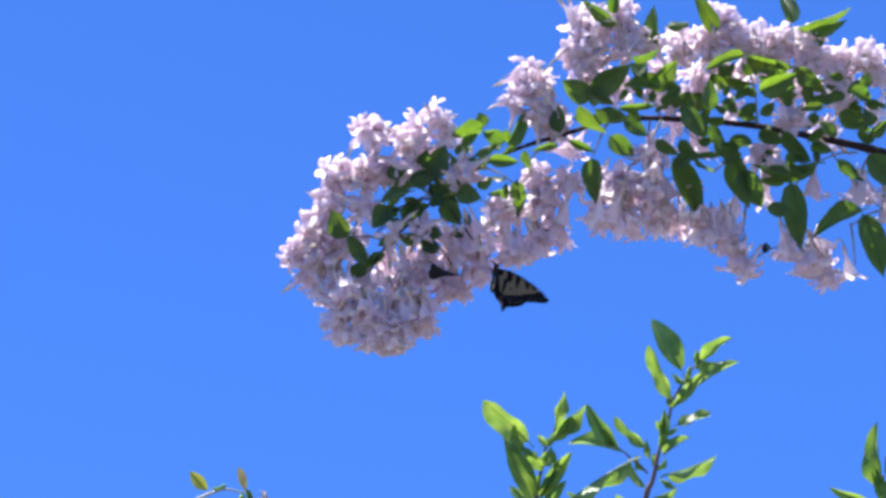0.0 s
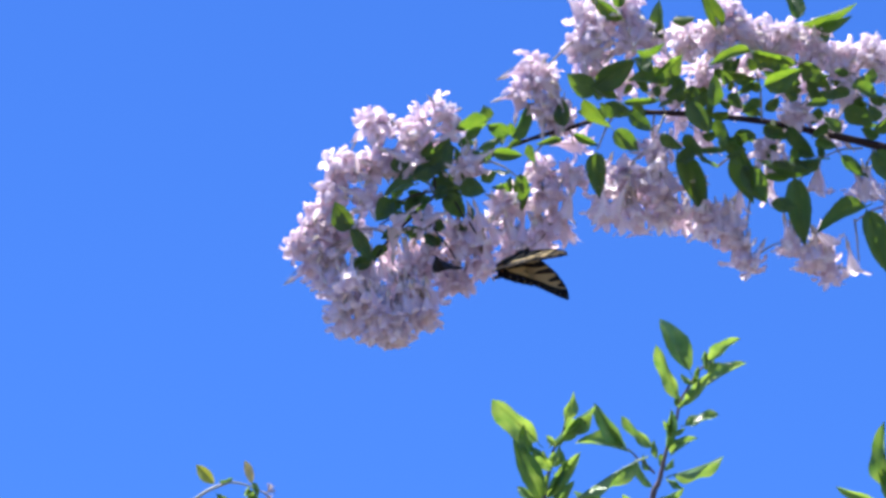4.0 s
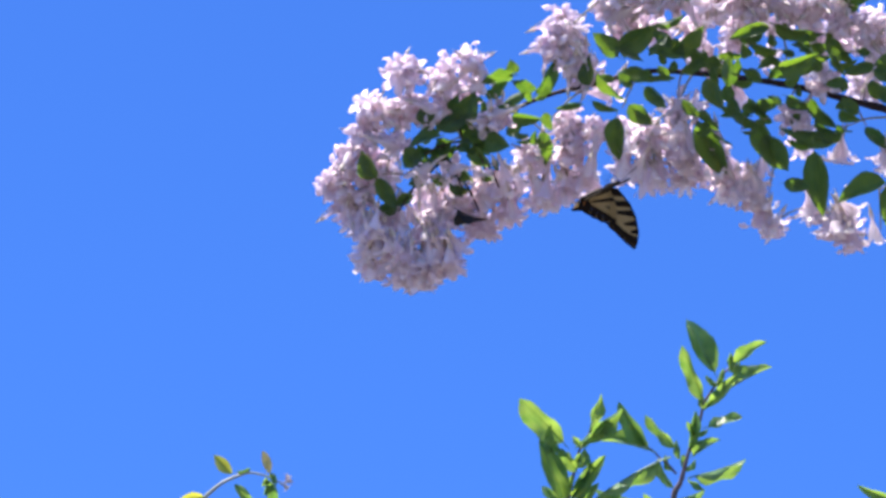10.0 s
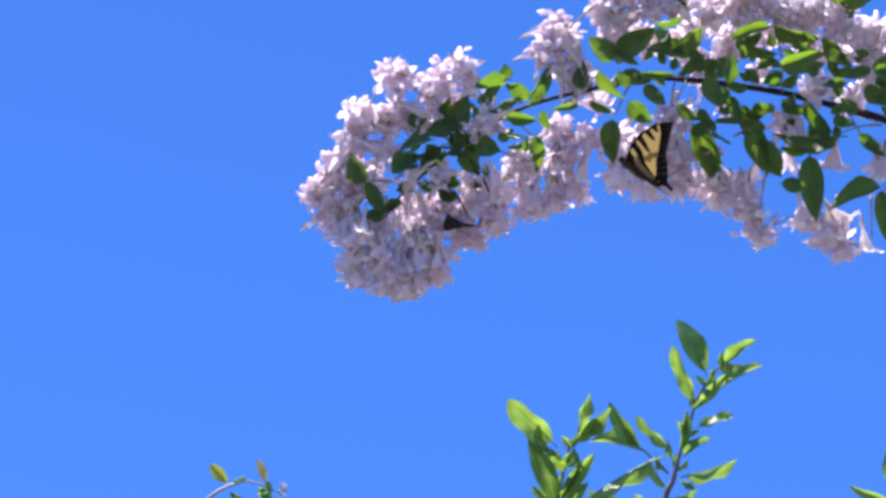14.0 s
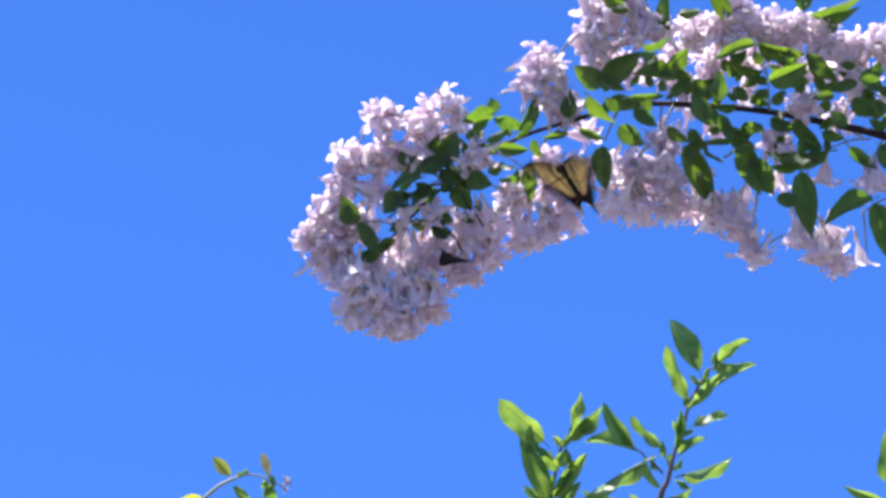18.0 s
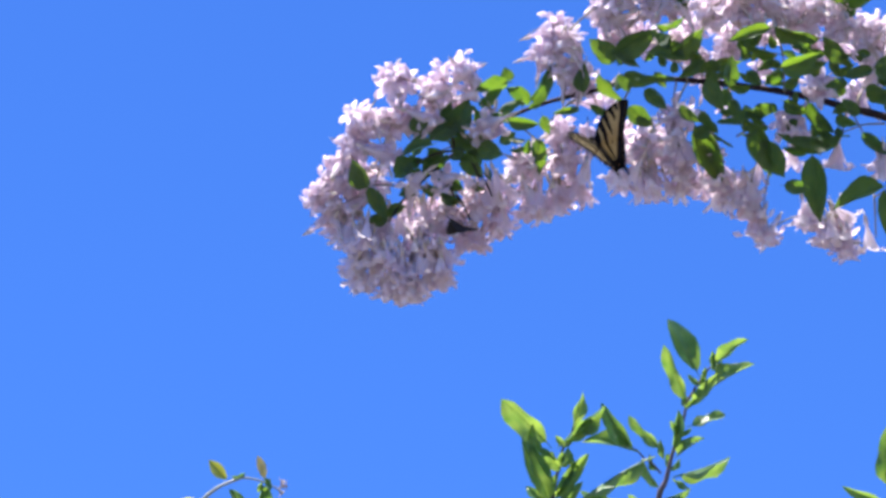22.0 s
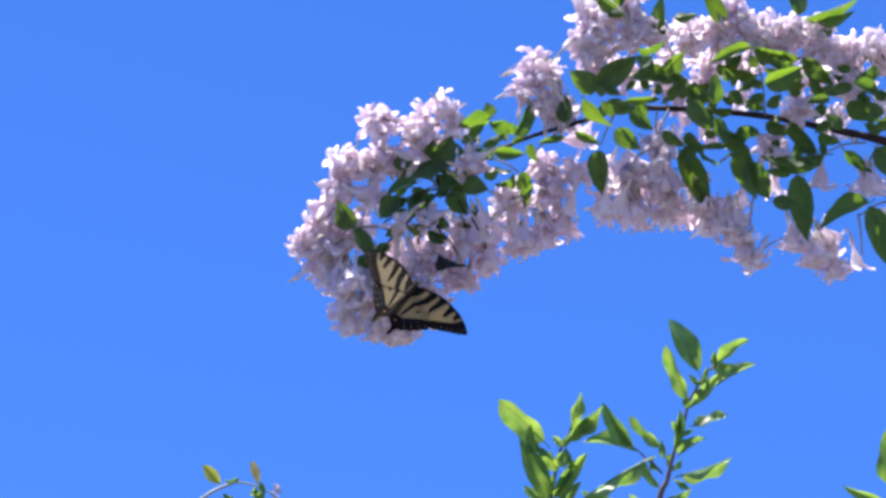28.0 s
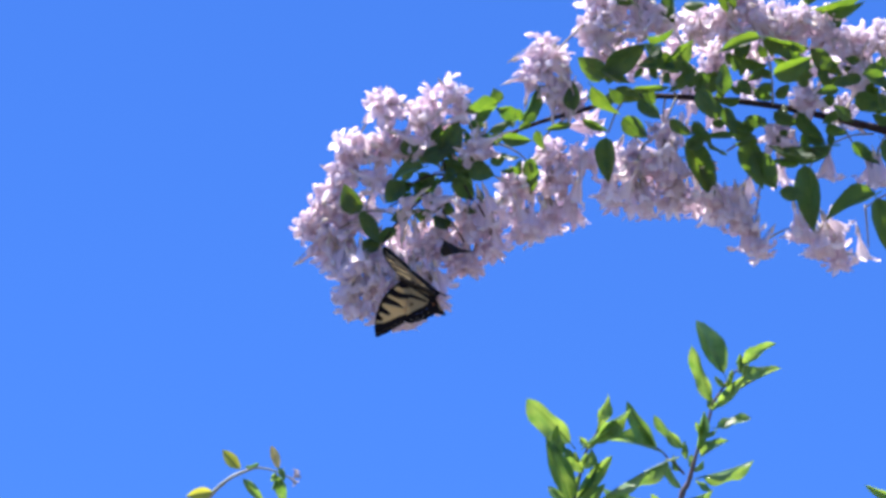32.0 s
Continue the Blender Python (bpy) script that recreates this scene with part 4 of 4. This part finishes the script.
    flight = (
        (0, 36.8, -40, -17.9, 0.377, 0.168, 0.869, 0.275, 89, 89, 12), (0.2, 32.5, -39.2, -18.6, 0.214, 0.034, 0.916, 0.337, 89, 89, 16), (0.4, 33.3, -38.5, -18.8, 0.431, 0.185, 0.85, 0.241, 89, 89, 10),
        (0.6, 37.9, -38.6, -16.4, 0.394, 0.163, 0.858, 0.285, 89, 89, 10), (0.8, 39.3, -39.3, -14.4, 0.398, 0.169, 0.848, 0.307, 89, 89, 7), (1, 33.5, -40, -14.4, 0.478, 0.192, 0.843, 0.152, 89, 89, 6),
        (1.2, 34.3, -39.5, -16.9, 0.653, 0.46, 0.601, -0.005, 87, 87, -3), (1.4, 47.5, -39.4, -14.2, 0.703, 0.527, 0.472, -0.075, 87, 87, -7), (1.6, 44.9, -39.3, -12.2, 0.806, 0.424, 0.411, -0.031, 87, 87, -15),
        (1.8, 41.1, -39.6, -16, 0.683, 0.475, 0.521, -0.191, 87, 88, -3), (2, 51.4, -40, -13, 0.220, 0.924, -0.065, 0.306, 34, 38, 0), (2.2, 42.2, -39.4, -13, 0.747, 0.357, 0.546, -0.13, 89, 89, -5),
        (2.4, 50.8, -39, -8.9, 0.612, 0.308, 0.728, -0.027, 88, 88, -7), (2.5, 47.7, -38.7, -8.6, 0.579, 0.252, 0.775, -0.034, 88, 88, -5), (4.5, 60.6, -39.5, -3.4, 0.545, 0.485, 0.677, -0.098, 87, 87, -4),
        (4.6, 66.5, -40, -5.3, 0.311, 0.502, 0.783, 0.195, 37, 37, -1), (4.8, 73.3, -41.2, -0.6, 0.371, 0.425, 0.752, 0.341, 47, 46, -4), (5, 72, -42.5, 5.5, 0.386, 0.499, 0.741, 0.229, 46, 45, -1),
        (5.2, 70.5, -44.7, 11, 0.435, 0.529, 0.704, 0.188, 46, 47, -4), (5.4, 72.4, -46.7, 13.8, 0.427, 0.558, 0.601, 0.381, 63, 59, -4), (5.6, 74.4, -47, 18.9, 0.049, 0.566, 0.585, 0.579, 69, 69, -9),
        (5.8, 79.3, -46.7, 15.9, -0.127, 0.64, 0.53, 0.542, 55, 55, -8), (6, 89.2, -46.2, 14.8, -0.264, 0.726, 0.322, 0.548, 60, 60, -1), (6.2, 93.4, -47.1, 21, -0.021, 0.547, 0.514, 0.661, 65, 63, -20),
        (6.4, 98.1, -48.3, 25.9, -0.079, 0.731, 0.221, 0.641, 63, 65, -26), (6.6, 108.8, -47.7, 32.2, 0.073, 0.551, 0.289, 0.779, 61, 59, -28), (6.8, 112.8, -46.5, 41.7, 0.043, 0.706, 0.259, 0.658, 56, 51, -28),
        (7, 116.3, -45.7, 48.2, -0.054, 0.919, 0.102, 0.376, 72, 73, -25), (7.2, 116, -46.2, 47.4, -0.001, 0.896, 0.051, 0.441, 58, 59, 19), (7.4, 113.7, -47.2, 45, 0.045, 0.85, 0.151, 0.503, 54, 53, -27),
        (7.6, 111.7, -48.9, 29.6, 0.257, 0.805, 0.184, 0.502, 37, 38, -4), (7.8, 119.3, -46.8, 21.8, 0.452, 0.679, 0.172, 0.552, 85, 84, 4), (8, 115.1, -45.3, 21.4, 0.486, 0.722, 0.221, 0.44, 87, 86, 1),
        (8.2, 112.9, -48.4, 27, 0.471, 0.861, 0.009, 0.194, 44, 49, 4), (8.4, 118.1, -50.6, 34.1, 0.507, 0.668, 0.208, 0.504, 86, 85, 2), (8.6, 119.6, -53.4, 36.6, 0.411, 0.764, 0.155, 0.473, 87, 87, 2),
        (8.8, 122.3, -57.1, 31.9, -0.002, 0.858, 0.165, 0.486, 38, 39, 22), (9, 115.5, -58.5, 46, -0.091, 0.78, 0.308, 0.537, 57, 57, -24), (9.2, 111.2, -58.8, 47.1, -0.099, 0.708, 0.403, 0.572, 57, 56, -19),
        (9.4, 114.8, -59.2, 43, 0.209, 0.607, 0.554, 0.53, 36, 35, -3), (9.6, 114.6, -60.7, 45.6, 0.213, 0.688, 0.467, 0.513, 50, 53, -2), (9.8, 109.7, -63.8, 50.4, -0.072, 0.714, 0.392, 0.576, 60, 61, -7),
        (10, 114.1, -68.2, 42.3, -0.131, 0.647, 0.497, 0.563, 54, 58, -15), (10.2, 141.8, -82.3, 45.9, -0.142, 0.497, 0.292, 0.804, 55, 61, -22), (10.4, 113.8, -85.5, 44.3, -0.566, 0.063, 0.333, 0.751, -1, 3, 21),
        (10.6, 133.9, -81.5, 47.3, -0.564, -0.4, 0.458, 0.559, -43, -43, 2), (10.8, 136.4, -82.1, 40.2, -0.523, -0.46, 0.496, 0.519, -43, -43, 2), (11, 143.4, -78.1, 52.9, -0.597, -0.583, 0.388, 0.39, -1, -2, 12),
        (11.2, 141.2, -77.3, 75.8, -0.39, -0.672, 0.612, 0.152, -18, -18, -6), (11.4, 140.9, -80.2, 77.4, -0.445, -0.677, 0.569, 0.141, -25, -25, -6), (11.6, 146.3, -79.2, 83.4, -0.373, -0.702, 0.605, 0.047, -26, -26, -7),
        (11.8, 146.5, -75.9, 91.5, -0.366, -0.693, 0.62, 0.035, -26, -26, -6), (12, 147.7, -76.3, 83.2, -0.378, -0.706, 0.596, 0.061, -26, -26, -8), (12.2, 138.2, -79, 86.6, -0.322, -0.669, 0.669, 0.017, -23, -22, -2),
        (12.4, 139.1, -79.7, 86.9, -0.384, -0.681, 0.622, 0.045, -26, -26, -4), (12.6, 144.2, -78.9, 88.9, -0.384, -0.695, 0.604, 0.063, -26, -26, -6), (12.8, 147.4, -79.2, 87.1, -0.382, -0.705, 0.595, 0.054, -27, -27, -8),
        (13, 142.4, -79.2, 91.8, -0.245, -0.726, 0.64, -0.056, -24, -23, -11), (13.2, 141.1, -78.5, 83.4, -0.284, -0.732, 0.62, -0.023, -25, -24, -12), (13.4, 136.9, -78.8, 72.4, -0.366, -0.674, 0.641, 0.026, -26, -27, -3),
        (13.6, 136.5, -78.6, 65.3, -0.348, -0.687, 0.633, 0.084, -20, -20, -6), (13.8, 123.8, -80.2, 63.9, -0.364, -0.667, 0.642, 0.104, -19, -19, -3), (14, 130.7, -79.8, 56.8, -0.386, -0.691, 0.607, 0.073, -25, -25, -7),
        (14.4, 127.1, -79.2, 53.3, -0.334, -0.7, 0.631, -0.001, -26, -25, -7), (16.5, 119.3, -79.4, 59.4, -0.55, -0.635, 0.517, 0.166, -6, -6, 8), (16.7, 110.6, -80.2, 61.8, -0.497, -0.669, 0.55, 0.047, -3, -3, 12),
        (16.9, 106.4, -80.6, 64.1, -0.545, -0.68, 0.484, 0.083, 0, 0, 13), (17, 108.4, -81, 61.1, -0.5, -0.716, 0.48, 0.077, -3, -6, 8), (17.2, 108.9, -80.7, 52.1, -0.435, -0.685, 0.526, 0.255, -6, -6, 12),
        (17.4, 109.3, -79.5, 51.2, -0.513, -0.647, 0.513, 0.233, -3, -2, 10), (17.6, 94.5, -80.7, 44.4, -0.537, -0.687, 0.472, 0.127, -6, -6, 8), (17.8, 93.5, -81.1, 37.3, -0.466, -0.755, 0.458, 0.063, -11, -12, 11),
        (18, 85.8, -80, 49.8, -0.419, -0.763, 0.45, 0.201, 0, 6, 8), (18.2, 85.7, -81.8, 33.6, -0.819, -0.486, 0.286, -0.104, 69, 70, -13), (18.4, 79.1, -82.1, 39.3, -0.854, -0.444, 0.247, -0.111, 76, 77, -20),
        (18.6, 93.6, -82, 38.3, -0.881, -0.423, 0.182, -0.111, 83, 83, -20), (18.8, 98.9, -83.7, 38, -0.84, -0.467, 0.212, -0.175, 47, 53, -5), (19, 87.7, -83.7, 61.4, -0.752, -0.432, -0.198, -0.457, -1, -9, 7),
        (19.2, 122.9, -77.8, 83.1, -0.798, -0.431, 0.353, -0.23, 62, 65, -14), (19.4, 101.3, -86.8, 69.1, -0.894, -0.423, 0.105, -0.101, 85, 85, -19), (19.6, 119.7, -80, 90, -0.801, -0.558, 0.121, -0.178, 61, 60, -2),
        (19.8, 109.8, -78.1, 99.9, -0.748, -0.535, 0.271, -0.285, 72, 74, -2), (20, 112.1, -78, 82.9, -0.603, -0.603, 0.188, -0.488, 62, 60, 10), (20.2, 97.4, -80.5, 66.1, -0.835, -0.397, 0.336, -0.183, 61, 61, -15),
        (20.4, 90.4, -81.4, 55.1, -0.878, -0.409, 0.244, -0.047, 52, 52, -17), (20.6, 102.8, -80.1, 62.9, -0.875, -0.39, 0.252, -0.136, 53, 52, -15), (20.8, 105.6, -80.8, 73.1, -0.698, -0.531, 0.335, -0.345, 52, 51, 0),
        (21, 106.2, -85.3, 61.7, -0.701, -0.639, 0.245, -0.201, 33, 32, -1), (21.2, 108.2, -81.4, 69.1, -0.787, -0.494, 0.32, -0.186, 34, 35, 1), (21.4, 86.3, -81, 72.6, -0.829, -0.491, 0.242, -0.111, 79, 79, -18),
        (21.6, 96.9, -80.1, 59.2, -0.837, -0.471, 0.243, -0.138, 81, 82, -16), (21.8, 107, -80.1, 61.6, -0.859, -0.454, 0.194, -0.137, 56, 57, -10), (22, 107.9, -79.5, 70.1, -0.836, -0.462, 0.185, -0.233, 60, 61, -9),
        (22.2, 110.2, -78.7, 82.2, -0.547, -0.624, 0.146, -0.538, 63, 63, 12), (22.4, 107.3, -79.3, 85.3, -0.599, -0.575, 0.175, -0.528, 62, 62, 4), (22.6, 98.4, -79.5, 89.4, -0.506, -0.587, 0.24, -0.585, 70, 71, 14),
        (22.8, 84.1, -80.1, 74.5, -0.469, -0.547, 0.256, -0.644, 67, 68, 15), (23, 85, -79.2, 62.3, -0.539, -0.395, 0.298, -0.682, 56, 55, 6), (23.2, 88.9, -79.7, 35.6, -0.575, -0.526, 0.187, -0.597, 57, 54, 5),
        (23.4, 78.5, -78.9, 37.5, -0.709, -0.467, 0.378, -0.371, 56, 55, 1), (23.6, 75.3, -78.2, 43.5, -0.738, -0.467, 0.396, -0.285, 49, 50, -3), (23.8, 74.4, -78.2, 46, -0.805, -0.428, 0.351, -0.215, 47, 46, -9),
        (24, 71.9, -77.7, 57.5, -0.732, -0.471, 0.424, -0.25, 53, 54, -7), (24.2, 74.8, -79.2, 53.4, -0.83, -0.396, 0.334, -0.205, 49, 49, -13), (24.4, 78.8, -79.5, 63.6, -0.859, -0.455, 0.206, -0.111, 70, 71, -24),
        (24.6, 48.4, -81.2, 78.6, -0.929, -0.296, 0.194, -0.108, 70, 70, -28), (24.8, -21.1, -86.2, 73.4, -0.955, -0.252, 0.157, -0.014, 65, 63, -28), (25, -38.3, -85.5, 33.2, -0.938, -0.264, 0.226, -0.003, 64, 44, -28),
        (25.2, -47.5, -56.2, -5.6, -0.582, -0.521, 0.498, 0.378, -1, 4, 13), (25.4, -35, -61.7, -30.4, -0.655, -0.681, 0.162, 0.285, 3, 3, 8), (25.5, -25.6, -63.8, -29.8, -0.696, -0.612, 0.041, 0.372, -4, -5, -1),
        (27.5, -23.7, -56.9, -28.6, -0.69, -0.498, 0.026, 0.525, -10, -7, 5), (27.8, -22.7, -58, -29.6, -0.742, -0.551, -0.139, 0.356, -16, -17, 1), (28, -24.2, -58.9, -30.6, -0.731, -0.565, -0.1, 0.37, -9, -14, 1),
        (28.2, -14.6, -51.3, -17.2, -0.68, -0.508, 0.32, 0.421, 4, 3, 15), (28.4, -34.3, -45.5, -28.4, -0.493, -0.636, 0.489, 0.337, -4, -3, 15), (28.6, -26.8, -46.5, -35.3, -0.394, -0.71, 0.55, 0.198, -12, -9, 14),
        (28.8, -29.1, -53.3, -30.6, -0.564, -0.676, 0.474, -0.022, 8, 9, 7), (29, -26.5, -60.6, -32.1, -0.642, -0.612, 0.462, -0.029, 22, 23, 0), (29.2, -27.9, -60.3, -39.9, -0.679, -0.634, 0.368, -0.049, 2, 2, 2),
        (29.4, -29.3, -59.1, -38.8, -0.721, -0.611, 0.325, 0.021, -1, -1, 9), (29.6, -28.1, -58.6, -39.2, -0.735, -0.586, 0.342, 0.017, 0, 0, 8), (29.8, -32.9, -58.9, -37.2, -0.666, -0.632, 0.393, 0.044, 0, 1, 12),
        (30, -29, -58.9, -36.8, -0.844, -0.455, 0.234, -0.159, 45, 41, 0), (30.2, -32.1, -51.4, -23.2, -0.891, -0.431, 0.133, -0.053, 74, 73, -21), (30.4, -32, -44.3, -12.5, -0.908, -0.291, 0.274, -0.125, 65, 66, -28),
        (30.6, -33.6, -41.5, -17, -0.911, -0.264, 0.291, -0.123, 72, 72, -28), (30.8, -26, -42.9, -31.7, -0.798, -0.563, 0.144, -0.158, 52, 51, -5), (31, -28.7, -43.1, -36.5, -0.619, -0.689, -0.034, -0.376, 7, 4, -1),
        (31.2, -24.3, -51.2, -36.5, -0.596, -0.616, 0.075, -0.51, -3, -4, 5), (31.4, -25, -58.9, -31.7, -0.6, -0.554, 0.19, -0.545, 7, 7, 10), (31.6, -19, -62.2, -28.7, -0.519, -0.56, 0.2, -0.614, 5, 5, 16),
        (31.8, -23.8, -62.1, -27.4, -0.588, -0.469, 0.085, -0.654, -12, -14, 16), (32, -21.8, -61.3, -24, -0.578, -0.448, 0.078, -0.678, -22, -23, 12))
    walk(butterfly, [(r[0], VIEW @ Matrix.LocRotScale((r[1] / 1000, 3 + r[2] / 1000, r[3] / 1000), Quaternion(r[4:8]), None)) for r in flight])
    for s, fore, hind in wings:
        beat = [(r[0], r[9] if s > 0 else r[8], r[10]) for r in flight]
        quick = (2.0, 6.8, 7.0, 11.0, 17.2, 18.0, 18.2, 18.4, 19.0, 19.4, 20.2, 20.4, 21.4, 22.6, 24.4, 24.6, 24.8, 25.0, 25.2, 28.2, 28.4, 28.6, 30.2, 30.4, 30.6)
        haste = {25.0: 70, 28.4: 50, 30.4: 75, 30.6: 75}      # the fastest beats
        ease = [(t, float(np.interp(t, [r[0] for r in beat], [r[1] for r in beat])) + d, float(np.interp(t, [r[0] for r in beat], [r[2] for r in beat])))
                for t, d in ((3.0, -14), (3.5, 3), (4.0, -18), (15.0, -12), (15.5, 6), (16.0, -15), (26.0, -16), (26.5, 4), (27.0, -14))]
        beat = sorted(beat + ease + [(t + k / 30, b + k * ((110 if s > 0 else 6) if t == 2.0 else haste.get(t, 24)), w) for t, b, w in beat if t in quick for k in (-1, 1)])
        beat += [((p[0] + q[0]) / 2, (p[1] + q[1]) / 2, (p[2] + q[2]) / 2) for p, q in zip(beat, beat[1:]) if abs(p[1] - q[1]) > 70]
        beat.sort()
        walk(fore, [(t, pose(0, 0, 0, 0, -s * b) @ pose(0, 0, 0, 0, 0, s * w)) for t, b, w in beat])
        walk(hind, [(t, pose(0, 0, 0, 0, -s * b) @ pose(0, 0, 0, 0, 0, s * (w * 0.5))) for t, b, w in beat])


motions()
